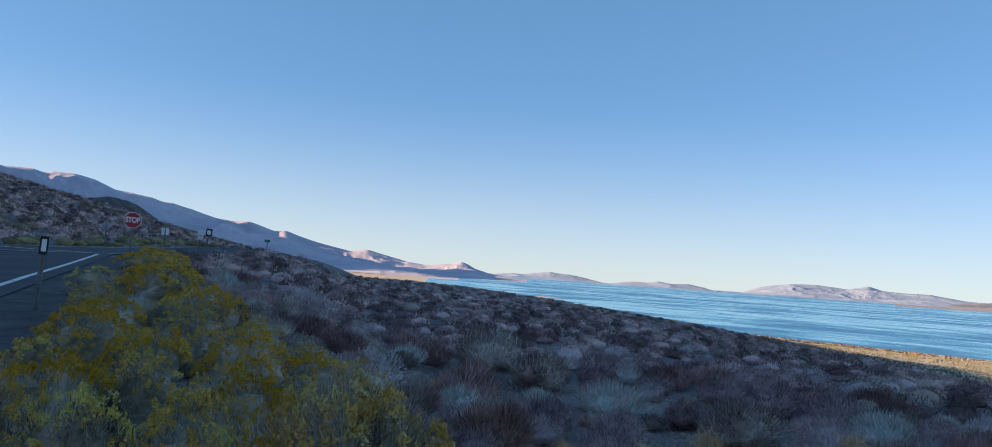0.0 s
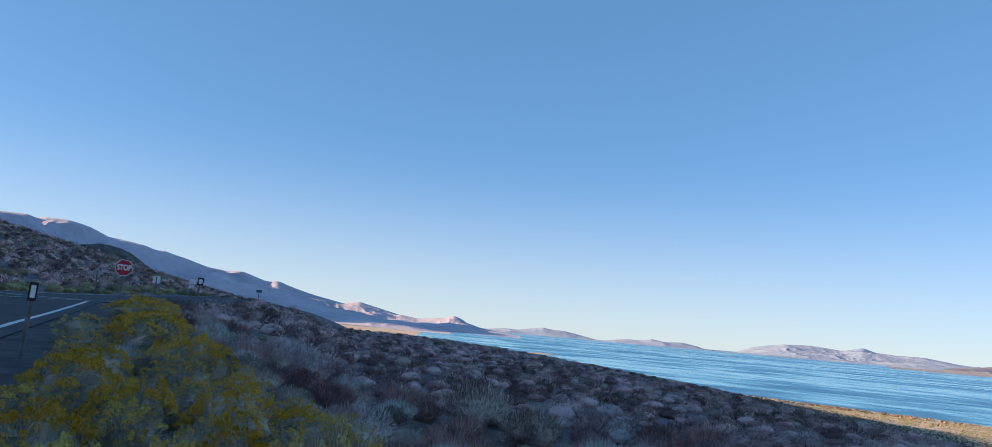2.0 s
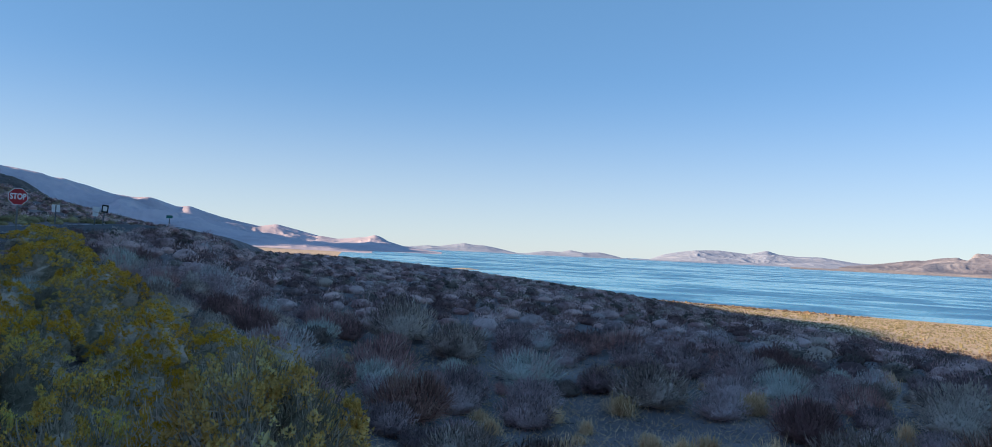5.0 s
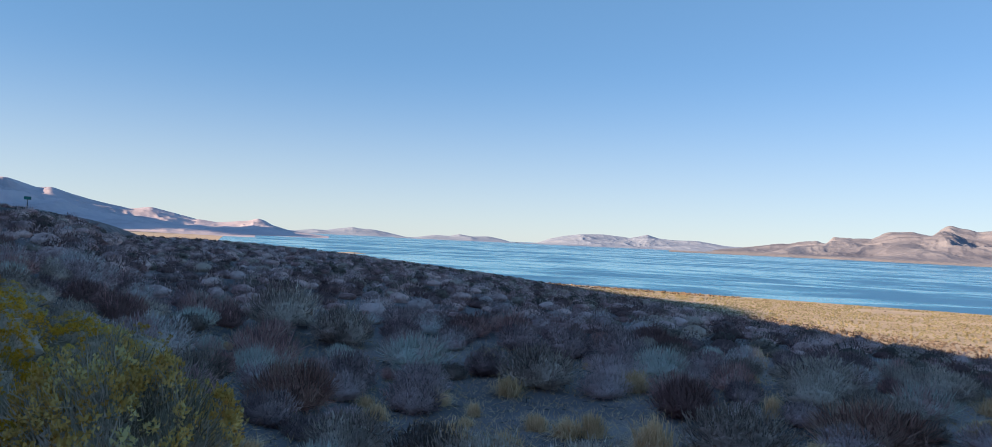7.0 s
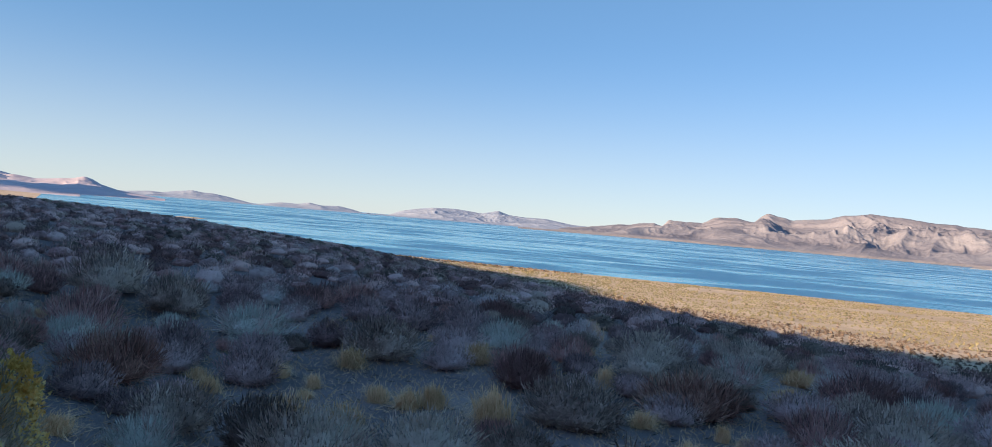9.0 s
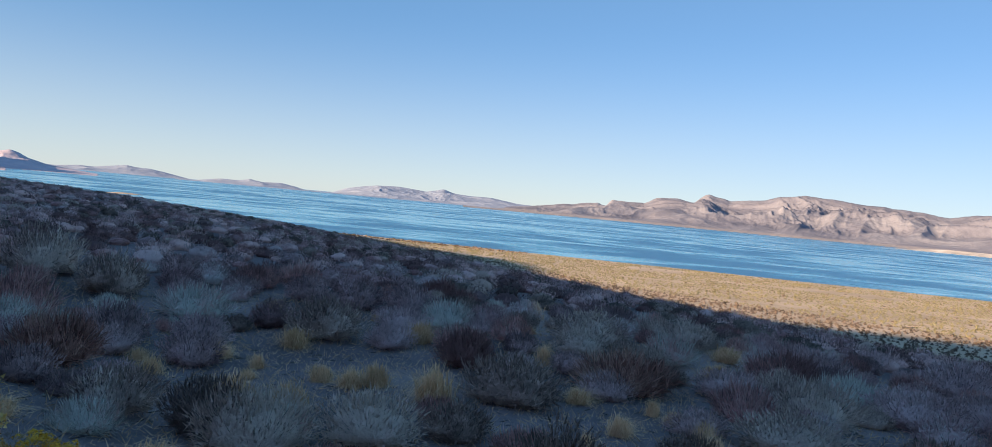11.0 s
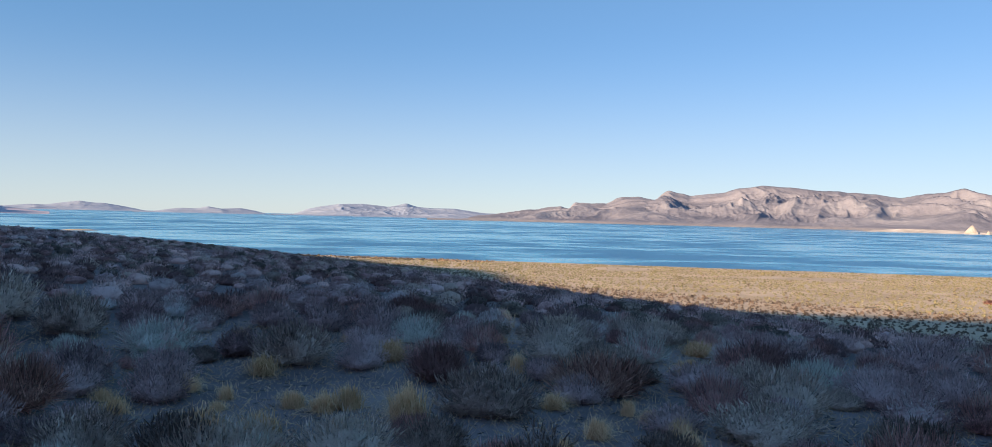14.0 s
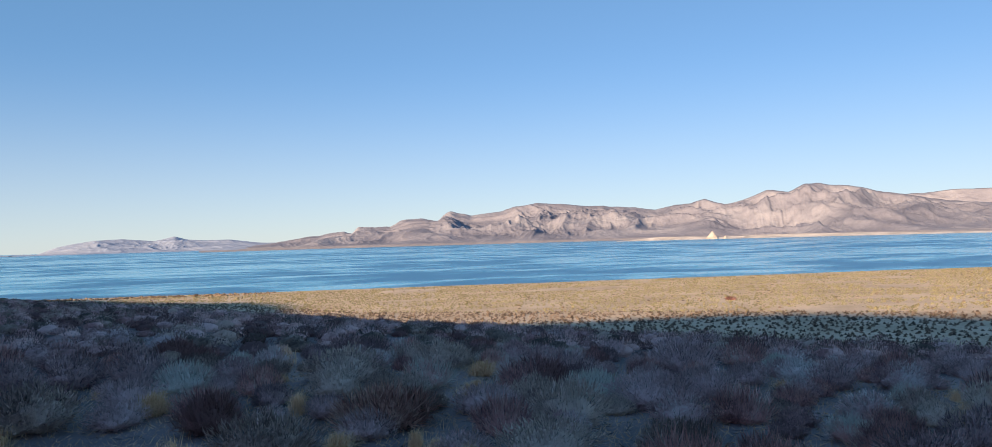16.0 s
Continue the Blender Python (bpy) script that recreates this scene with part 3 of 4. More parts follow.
tagged(main, "dark asphalt road crossing at the foot of the hill", "road", kind="structure")
ribbon("edge_line", MAIN[78:], 2.6, 2.72, 0.062, ROADPAINT, main, "white edge line")
ribbon("edge_line", MAIN, -2.72, -2.6, 0.062, ROADPAINT, main, "white edge line")
ribbon("stop_line", along([(-20.6, 31.4), (-18.6, 31.0), (-16.8, 31.6)], 16), -0.1, 0.1, 0.07, ROADPAINT, main, "thin white line across the junction mouth")
verge = ribbon("pavement", SIDE[:84], 0.45, 2.3, 0.02, GRAVEL)
tagged(verge, "dark gravel shoulder beside the asphalt road", "road shoulder", kind="structure")

# ---- signs ----


def empty(name, at, turn=0.0, lean=0.0):
    ob = new(name)
    ob.location, ob.rotation_euler = at, (0, radians(lean), radians(turn))
    return ob


def channel_post(h, parent, y=0.03):
    """A U-shaped steel post with punched holes hinted by its folded lips."""
    prof = [(-0.035, 0.0), (-0.035, 0.006), (-0.018, 0.006), (-0.015, 0.03), (0.015, 0.03), (0.018, 0.006), (0.035, 0.006), (0.035, 0.0), (0.013, 0.0), (0.011, 0.024), (-0.011, 0.024), (-0.013, 0.0)]
    bm = bmesh.new()
    low = [bm.verts.new((a, y + b, -0.3)) for a, b in prof]
    top = [bm.verts.new((a, y + b, h)) for a, b in prof]
    for i in range(len(prof)):
        k = (i + 1) % len(prof)
        bm.faces.new((low[i], low[k], top[k], top[i]))
    bm.faces.new(top)
    return part("post", bm, STEEL, parent, "galvanised steel channel post")


def ngon(n, r, turn=0.0):
    return [(r * math.sin(2 * math.pi * i / n + turn), r * math.cos(2 * math.pi * i / n + turn)) for i in range(n)]


def shift(points, dz):
    return [(x, z + dz) for x, z in points]


def lettering(text, size, at, mat, parent):
    cu = bpy.data.curves.new("lettering", "FONT")
    cu.body, cu.size, cu.align_x, cu.align_y, cu.extrude, cu.offset = text, size, "CENTER", "CENTER", 0.001, 0.012
    tmp = bpy.data.objects.new("lettering_curve", cu)
    me = bpy.data.meshes.new_from_object(tmp)
    bpy.data.objects.remove(tmp)
    me.materials.clear()
    me.materials.append(mat)
    ob = new("lettering", me)
    ob.parent, ob.location, ob.rotation_euler = parent, at, (radians(90), 0, 0)
    ob.scale = (0.72, 1, 1)
    return tagged(ob, "white capital letters")


def facing(x, y):
    """The turn of a sign at (x, y) whose face looks to the origin."""
    return math.degrees(math.atan2(x, -y)) + 180


def stop_sign():
    x, y = bearing(-25.65, 36.4)[:2]
    s = empty("stop_sign", (x, y, ground_at(x, y)), facing(x, y) + 6)
    zc = 1.6 + 36.4 * math.tan(radians(1.93)) - ground_at(x, y)
    channel_post(zc + 0.35, s)
    face = part("face", bm_plate(shift(ngon(8, 0.372, math.pi / 8), zc), 0.006, y=0.0), SIGN_RED, s, "red octagonal face")
    rim = bmesh.new()
    o, i = shift(ngon(8, 0.372, math.pi / 8), zc), shift(ngon(8, 0.346, math.pi / 8), zc)
    vo, vi = [rim.verts.new((a, -0.004, b)) for a, b in o], [rim.verts.new((a, -0.004, b)) for a, b in i]
    for k in range(8):
        rim.faces.new((vo[k], vo[(k + 1) % 8], vi[(k + 1) % 8], vi[k]))
    part("border", rim, SIGN_WHITE, face, "white border")
    lettering("STOP", 0.33, (0, -0.005, zc), SIGN_WHITE, face)
    tagged(s, "red octagonal stop sign with white letters on a steel post", "stop sign")


def plate_sign(name, label, az, r, w, h, up, mat, back=False, dark=False, lean=0.0, diamond=False, turn=0.0, stub=0.0):
    """A road sign on a channel post; up: the height of its middle over the eye, as a rise in degrees."""
    x, y = bearing(az, r)[:2]
    g = ground_at(x, y)
    zc = 1.6 + r * math.tan(radians(up)) - g
    s = empty(name, (x, y, g), facing(x, y) + turn, lean)
    channel_post(zc + h * 0.4, s, y=-0.037 if back else 0.008)
    out = ngon(4, w / 2 ** 0.5) if diamond else rounded(w, h, 0.04)
    face = part("face", bm_plate(shift(out, zc), 0.005), mat, s)
    if dark:
        part("panel", bm_plate(shift(rounded(w * 0.62, h * 0.6, 0.05), zc), 0.002, y=-0.004), SIGN_WHITE, face, "white panel")
    if stub:
        part("plaque", bm_plate(shift(rounded(w * 0.8, stub, 0.03), zc - h / 2 - stub / 2 - 0.03), 0.005), mat, s, "smaller plaque below")
    return tagged(s, label, "road sign", "road signs by the junction")


def delineator():
    x, y = bearing(-30.8, 13.2)[:2]
    g = ground_at(x, y)
    top = 1.6 + 13.2 * math.tan(radians(0.42)) - g
    s = empty("delineator_post", (x, y, g), facing(x, y) + 4, 1.5)
    channel_post(top - 0.2, s)
    body = part("frame", bm_plate(shift(rounded(0.115, 0.275, 0.012), top - 0.137), 0.02, 0.003), SIGN_BLACK, s, "black plastic frame")
    part("reflector", bm_plate(shift(rounded(0.066, 0.185, 0.006), top - 0.135), 0.004, y=-0.004), SIGN_WHITE, body, "white rectangular reflector")
    tagged(s, "black-framed white reflector on a steel delineator post", "delineator")


stop_sign()
delineator()
plate_sign("warning_sign", "grey back of a diamond sign on a thin steel post", -27.2, 46, 0.37, 0.37, 1.43, SIGN_BACK, back=True, diamond=True)
plate_sign("route_sign", "pale rectangular road sign seen from behind on a post", -23.55, 53.5, 0.44, 0.46, 1.33, SIGN_WHITE, back=True, stub=0.0)
plate_sign("route_sign", "pale rectangular sign and plaque on a post", -21.3, 56.5, 0.42, 0.34, 1.42, SIGN_WHITE, stub=0.26, lean=4)
plate_sign("route_sign", "black road sign with a white panel, leaning slightly", -20.8, 56, 0.40, 0.52, 1.49, SIGN_BLACK, dark=True, lean=5)
plate_sign("street_name_sign", "small green sign on a thin post above the brush", -16.7, 68, 0.48, 0.24, 1.19, SIGN_GREEN)

# ---- plants ----
UP = np.array([0.0, 0.0, 1.0])


def unit(v):
    return v / np.maximum(np.linalg.norm(v, axis=-1, keepdims=True), 1e-9)


def spikes(base, way, length, width, rng, face=None, out=None):
    """One slim three-cornered blade for each base point; face: the way that its flat looks; out: the side that is its front."""
    turn = rng.normal(size=way.shape) if face is None else face + 0.35 * rng.normal(size=way.shape)
    side = unit(np.cross(way, turn)) * (width / 2)[:, None]
    if out is not None:
        side = side * np.where((np.cross(side, way) * out).sum(-1) < 0, -1, 1)[:, None]
    v = np.stack([base - side, base + side, base + way * length[:, None]], 1)
    return v.reshape(-1, 3)


def tri(v):
    return np.arange(len(v)).reshape(-1, 3)


def mound_body(rng, R, H, na, ne, k, lump=0.30, tight=0.42):
    """The leafy mass of a shrub: a dome swollen into k rounded puffs. Returns loose triangles, the way each corner looks, each corner's puff and the puffs' middles."""
    j = np.arange(k)
    up = np.clip(-0.12 + 1.1 * (j + 0.5) / k + rng.normal(size=k) * 0.06, -0.15, 0.98)
    a = j * 2.39996 + rng.uniform(-0.5, 0.5, k)
    d = np.stack([np.cos(a) * np.sqrt(1 - up**2), np.sin(a) * np.sqrt(1 - up**2), up], -1)
    big = rng.uniform(0.6, 1.25, k)
    A, E = np.meshgrid(np.linspace(0, 2 * math.pi, na, endpoint=False), np.radians(np.linspace(-28, 84, ne)))
    A = A + (np.arange(ne) % 2)[:, None] * math.pi / na
    g = np.vstack([np.stack([np.cos(E) * np.cos(A), np.cos(E) * np.sin(A), np.sin(E)], -1).reshape(-1, 3), UP])
    g = unit(g + rng.normal(size=g.shape) * 0.25 / ne)
    near = big * np.exp(-((1 - g @ d.T) / (tight**2 / 2 * (26 / k))))
    q = 1 - lump + lump * np.minimum(near.max(1) * 1.15, 1.2) + rng.normal(size=len(g)) * 0.03
    p = np.stack([R * q * g[:, 0], R * q * g[:, 1], np.maximum(H * (0.32 + 0.68 * q * g[:, 2]), 0.0)], -1)
    f = grid_faces(ne, na, True)
    f = np.vstack([f[:, [0, 1, 2]], f[:, [0, 2, 3]], [((ne - 1) * na + i, (ne - 1) * na + (i + 1) % na, len(p) - 1) for i in range(na)]])
    fn = np.cross(p[f[:, 1]] - p[f[:, 0]], p[f[:, 2]] - p[f[:, 0]])
    nrm = np.zeros_like(p)
    for c in range(3):
        np.add.at(nrm, f[:, c], fn)
    nrm = unit(nrm + 1e-9)
    which = near.argmax(1)
    return p[f].reshape(-1, 3), nrm[f].reshape(-1, 3), which[f].reshape(-1), np.stack([R * 0.8 * d[:, 0], R * 0.8 * d[:, 1], H * (0.32 + 0.55 * d[:, 2])], -1)


def on_body(rng, body, look_out, which, n):
    """n places strewn evenly over a body: where, which way the surface looks, and on which puff."""
    t = body.reshape(-1, 3, 3)
    area = np.linalg.norm(np.cross(t[:, 1] - t[:, 0], t[:, 2] - t[:, 0]), axis=1)
    i = rng.choice(len(t), n, p=area / area.sum())
    u = np.sort(rng.uniform(0, 1, (n, 2)), 1)
    w = np.stack([u[:, 0], u[:, 1] - u[:, 0], 1 - u[:, 1]], -1)[:, :, None]
    return (t[i] * w).sum(1), unit((look_out.reshape(-1, 3, 3)[i] * w).sum(1)), which.reshape(-1, 3)[i, 0]


def shrub(rng, R, H, na, ne, k, n, leaf, width, lift=0.7, loose=0.45, lump=0.34, tight=0.40, core=0.70):
    """A shrub's mass with leaves or twigs standing out of it: triangles, the way each corner looks, a shade for each corner, and the mass alone."""
    body = mound_body(rng, R, H, na, ne, k, lump, tight)
    p, out, which = on_body(rng, *body[:3], n)
    size = rng.uniform(0.5, 1.35, n)
    way = unit(out * 0.9 + UP * lift + loose * rng.normal(size=(n, 3)))
    nrm = unit(out + 0.30 * rng.normal(size=(n, 3)) + UP * 0.55)
    v = spikes(p * rng.uniform(core, 1.06, (n, 1)), way, leaf * size, width * size, rng, out, nrm)
    shade = rng.uniform(0, 1, k)
    return np.vstack([body[0] * core, v]), np.vstack([body[1], np.repeat(nrm, 3, 0)]), np.concatenate([shade[body[2]], np.repeat(shade[which], 3)]), body


def branches(rng, c, per=5, width=0.014):
    to = np.repeat(c, per, 0) + rng.normal(size=(len(c) * per, 3)) * 0.06
    base = to * np.array([0.12, 0.12, 0.0]) + rng.normal(size=to.shape) * np.array([0.02, 0.02, 0])
    d = to - base
    ln = np.linalg.norm(d, axis=1)
    return spikes(base, unit(d), ln * 1.1, np.full(len(ln), width), rng)


def plant(name, pieces):
    """A plant as an Empty with one mesh for each of its pieces."""
    ob = new(name)
    for nm, v, mat, label, *extra in pieces:
        p = new(nm, np_mesh(nm, v, tri(v), mat, False, *extra))
        p.parent = ob
        tagged(p, label)
    return ob


def leafy(name, mat, seed, n, R, H, k, leaf, width, **more):
    """A rounded bush of small leaves on woody stems."""
    rng = np.random.default_rng(seed)
    v, nrm, shade, body = shrub(rng, R, H, 20, 9, k, n, leaf, width, **more)
    return plant(name, [("woody_base", branches(rng, body[3], 3), TWIG, "grey woody stems"), ("foliage", v, mat, "", nrm, shade)])


def twiggy(name, mat, seed, n, R, H):
    """A leafless bush: a soft mass of fine upright twigs fanning from the root."""
    rng = np.random.default_rng(seed)
    v, nrm, shade, body = shrub(rng, R * 0.92, H * 0.84, 18, 8, 16, n, 0.14, 0.0125, lift=1.0, loose=0.45, lump=0.36, core=0.66)
    return plant(name, [("woody_base", branches(rng, body[3], 5, 0.012), TWIG, "dark woody stems"), ("crown", v, mat, "", nrm, shade)])


def rabbitbrush(name, seed, R, H, bloom=1.0, petals=YELLOW, n=2200, leaf=0.06, share=0.8, petal=1.0, slim=0.17):
    """A mound of leafy puffs, most of them topped with a crowd of fuzzy yellow flower heads."""
    rng = np.random.default_rng(seed)
    k = 30
    v, nrm, shade, body = shrub(rng, R, H, 22, 10, k, n, leaf, leaf * slim, lift=0.7, loose=0.45, lump=0.5, core=0.84)
    heads, w, which = on_body(rng, *body[:3], int(340 * bloom))
    keep = (w[:, 2] > -0.05 + 0.35 * rng.uniform(size=len(w))) & (rng.uniform(size=k) < share)[which]
    heads, w, which = heads[keep] + (w[keep] * 0.6 + UP * 0.5) * rng.uniform(0.015, 0.05, (keep.sum(), 1)), w[keep], which[keep]
    # each cluster is a rounded cushion of heads
    per = 7
    turn_out = unit(rng.normal(size=(len(heads), per, 3)) + w[:, None] * 0.8)
    heads = (heads[:, None] + turn_out * (rng.uniform(0.02, 0.045, (len(heads), 1, 1)) * rng.uniform(0.5, 1.0, (len(heads), per, 1)))).reshape(-1, 3)
    w, which = unit(turn_out.reshape(-1, 3) * 0.8 + np.repeat(w, per, 0) * 0.5), np.repeat(which, per)
    f = 7
    g = unit(rng.normal(size=(len(heads), f, 3)) + w[:, None] * 0.9)
    hb = (heads[:, None] + g * rng.uniform(0.004, 0.02, (len(heads), f, 1))).reshape(-1, 3)
    g, fn = g.reshape(-1, 3), unit(np.repeat(w, f, 0) * 0.9 + g.reshape(-1, 3) * 0.4 + UP * 0.3)
    fl = spikes(hb, unit(g + UP * 0.3), petal * rng.uniform(0.011, 0.022, len(hb)), petal * rng.uniform(0.011, 0.021, len(hb)), rng, g, fn)
    return plant(name, [("woody_base", branches(rng, body[3], 5, 0.006), TWIG, "thin woody stems"), ("foliage", v, GREEN, "narrow grey-green leaves", nrm, shade),
                        ("bloom", fl, petals, "fuzzy yellow flower heads", np.repeat(fn, 3, 0), np.repeat(rng.uniform(0, 1, k)[np.repeat(which, f)], 3))])


def tuft(name, seed, R=0.25, H=0.28, n=520):
    """A tuft of dry bunchgrass: a shaggy heap of blades, arching and fallen over to one side."""
    rng = np.random.default_rng(seed)
    a, q = rng.uniform(0, 2 * math.pi, n), rng.uniform(0.05, 1, n)
    root = rng.normal(size=(n, 3)) * [R * 0.22, R * 0.22, 0]
    fall = np.array([math.cos(seed), math.sin(seed), 0]) * R * 0.35
    out = np.stack([np.cos(a) * q, np.sin(a) * q, 0 * a], -1) * R
    base = root
    mid = base + out * 0.5 + fall * 0.4 + UP * (H * rng.uniform(0.25, 1.0, n) * (1.15 - 0.5 * q))[:, None] + rng.normal(size=(n, 3)) * R * 0.08
    tip = mid + out * 0.6 + fall * rng.uniform(0.2, 1.4, (n, 1)) + rng.normal(size=(n, 3)) * R * 0.22 - UP * (H * rng.uniform(-0.25, 0.5, n))[:, None]
    tip[:, 2] = np.maximum(tip[:, 2], 0.01)
    s = unit(np.cross(out + 1e-6, UP)) * 0.0038
    v = np.stack([base - s, base + s, mid + s * 0.8, base - s, mid + s * 0.8, mid - s * 0.8, mid - s * 0.8, mid + s * 0.8, tip], 1).reshape(-1, 3)
    return new(name, np_mesh(name, v, tri(v), STRAW))


LABELS = {
    "sagebrush": ("grey-green sagebrush with a rounded crown on bare soil", "sagebrush on the slope"),
    "pale_sagebrush": ("pale silvery sagebrush on the dry slope", "pale sagebrush on the slope"),
    "brown_shrub": ("leafless brown twiggy shrub on the dry slope", "brown shrubs on the slope"),
    "rust_shrub": ("rust-brown twiggy shrub standing on bare soil", "rust shrubs on the slope"),
    "dark_shrub": ("dark olive-green shrub on the dry slope", "dark shrubs on the slope"),
    "rabbitbrush": ("green rabbitbrush covered in yellow flower heads", "rabbitbrush beside the road"),
    "pale_rabbitbrush": ("grey-green rabbitbrush dotted with pale yellow heads", "pale rabbitbrush beside the road"),
    "green_rabbitbrush": ("grey-green rabbitbrush with few flowers", "green rabbitbrush beside the road"),
    "grass_tuft": ("tuft of straw-coloured dry bunchgrass", "grass tufts on the slope"),
}
# kinds, the radius and height of their models
MODELS = {
    "sagebrush": (0.5, 0.5, [leafy("sagebrush", SAGE, 100 + i, 2100, 0.5, 0.5, 26, 0.066, 0.017, lift=0.5) for i in range(4)]),
    "pale_sagebrush": (0.45, 0.40, [leafy("pale_sagebrush", PALE, 120 + i, 2000, 0.45, 0.40, 24, 0.062, 0.0155, lift=0.6) for i in range(4)]),
    "brown_shrub": (0.55, 0.55, [twiggy("brown_shrub", BROWN, 140 + i, 2000, 0.55, 0.55) for i in range(3)]),
    "rust_shrub": (0.6, 0.55, [twiggy("rust_shrub", RUST, 150 + i, 2600, 0.6, 0.55) for i in range(2)]),
    "dark_shrub": (0.6, 0.55, [leafy("dark_shrub", DARK, 160 + i, 2200, 0.6, 0.55, 26, 0.08, 0.018, lift=0.7, loose=0.4) for i in range(3)]),
    "rabbitbrush": (0.5, 0.76, [rabbitbrush("rabbitbrush", 180 + i, 0.5, 0.76, 1.1, n=1800, leaf=0.05) for i in range(3)]),
    "pale_rabbitbrush": (0.5, 0.76, [rabbitbrush("pale_rabbitbrush", 186, 0.5, 0.76, 1.2, PALE_YELLOW, 9000, 0.075, 0.95, 0.85, 0.075)]),
    "green_rabbitbrush": (0.5, 0.72, [rabbitbrush("green_rabbitbrush", 190 + i, 0.5, 0.72, 0.6, OLIVE, 2300, 0.055, 0.6, 0.9) for i in range(3)]),
    "grass_tuft": (0.25, 0.28, [tuft("grass_tuft", 200 + i) for i in range(4)]),
}
used = {k: 0 for k in MODELS}
dice = np.random.default_rng(7)
planted = []


def plant_at(kind, x, y, R, H):
    r0, h0, models = MODELS[kind]
    m = models[used[kind] % len(models)]
    first = used[kind] < len(models)
    used[kind] += 1
    g = ground_at(x, y) - 0.015
    mat = Matrix.LocRotScale((x, y, g), Euler((0, 0, dice.uniform(0, 6.28))), (R / r0, R / r0 * dice.uniform(0.9, 1.1), H / h0))
    if first:
        m.matrix_basis = mat
    else:
        base = m.matrix_basis.copy()
        m.scale = (1, 1, 1)
        copy_thing(m, mat)
        m.matrix_basis = base
    if first:
        tagged(m, LABELS[kind][0], "grass" if kind == "grass_tuft" else "shrub", LABELS[kind][1])
    planted.append((x, y, R))


PALE_RABBIT = [(-0.60, 3.65, 0.54, 1.02)]
RABBIT = [(-1.05, 3.95, 0.34, 0.76), (-0.95, 4.5, 0.36, 0.68), (-2.75, 4.9, 0.34, 0.62), (-2.3, 7.3, 0.46, 0.66), (-3.0, 6.7, 0.40, 0.60), (-3.9, 7.4, 0.46, 0.62),
          (-5.2, 12.2, 0.70, 0.78), (-4.1, 10.9, 0.55, 0.64), (-8.0, 18.0, 0.9, 0.78), (-9.4, 21.0, 0.8, 0.72), (-6.6, 15.2, 0.72, 0.68), (-1.9, 8.1, 0.42, 0.52), (0.0, 4.5, 0.34, 0.38), (-10.3, 24.0, 0.7, 0.62), (-4.6, 9.2, 0.44, 0.5), (-1.7, 5.4, 0.36, 0.6)]
GREENISH = [(-2.9, 7.9, 0.42, 0.5), (-1.5, 6.3, 0.42, 0.5), (-2.15, 6.2, 0.42, 0.52), (-2.75, 6.0, 0.4, 0.52), (-4.4, 8.4, 0.42, 0.48), (-3.7, 9.6, 0.45, 0.5), (-2.2, 9.3, 0.42, 0.46), (-1.7, 7.2, 0.4, 0.48), (-3.3, 7.4, 0.38, 0.46), (-4.2, 9.9, 0.42, 0.5), (-3.3, 10.8, 0.45, 0.46), (-4.6, 11.6, 0.45, 0.5), (-0.7, 6.0, 0.38, 0.44), (-5.9, 11.6, 0.45, 0.5), (-1.42, 3.62, 0.42, 0.76), (-1.98, 3.8, 0.44, 0.72), (-2.5, 4.0, 0.42, 0.68), (-2.95, 4.45, 0.38, 0.6), (-1.6, 4.2, 0.42, 0.74), (-2.45, 5.3, 0.42, 0.6), (-5.2, 10.1, 0.5, 0.58), (-3.5, 6.0, 0.46, 0.54), (-3.2, 5.2, 0.42, 0.56), (-1.5, 8.9, 0.45, 0.56), (-7.4, 14.3, 0.6, 0.55), (-6.2, 13.0, 0.6, 0.58), (-3.0, 9.9, 0.45, 0.46), (-1.1, 5.2, 0.38, 0.55), (-3.4, 8.5, 0.5, 0.5), (-0.9, 7.1, 0.4, 0.48)]
RUSTY = [(0.13, 9.76, 0.60, 0.62), (6.95, 7.85, 0.85, 0.56)]
BROWNS = [(2.26, 13.8, 0.70, 0.62), (5.38, 9.55, 0.52, 0.58), (-0.28, 12.85, 0.65, 0.75), (10.26, 7.95, 0.70, 0.60), (6.80, 13.0, 0.61, 0.55), (5.33, 17.9, 0.63, 0.6), (4.15, 17.3, 0.60, 0.58), (3.6, 6.91, 0.28, 0.24)]
DARKS = [(-0.03, 17.8, 0.89, 0.95), (1.13, 15.7, 0.75, 0.75), (4.02, 11.9, 0.75, 0.66), (4.84, 7.45, 0.65, 0.58), (8.95, 11.3, 0.84, 0.62), (8.22, 5.85, 0.6, 0.6), (6.7, 5.0, 0.62, 0.42), (11.4, 11.2, 0.67, 0.55), (7.57, 14.1, 0.55, 0.45), (7.85, 8.9, 0.5, 0.4)]
PALES = [(1.71, 10.15, 0.43, 0.45), (2.06, 11.75, 0.47, 0.45), (0.92, 11.6, 0.5, 0.58), (0.83, 10.8, 0.35, 0.36), (-0.12, 8.45, 0.34, 0.36), (0.67, 8.5, 0.34, 0.32), (6.57, 14.4, 0.66, 0.6), (6.3, 7.5, 0.38, 0.34), (8.3, 7.3, 0.51, 0.4),
         (11.9, 8.4, 0.67, 0.55), (10.3, 5.8, 0.64, 0.5), (14.2, 7.2, 0.8, 0.66), (0.27, 8.0, 0.3, 0.26), (6.1, 5.7, 0.36, 0.28)]
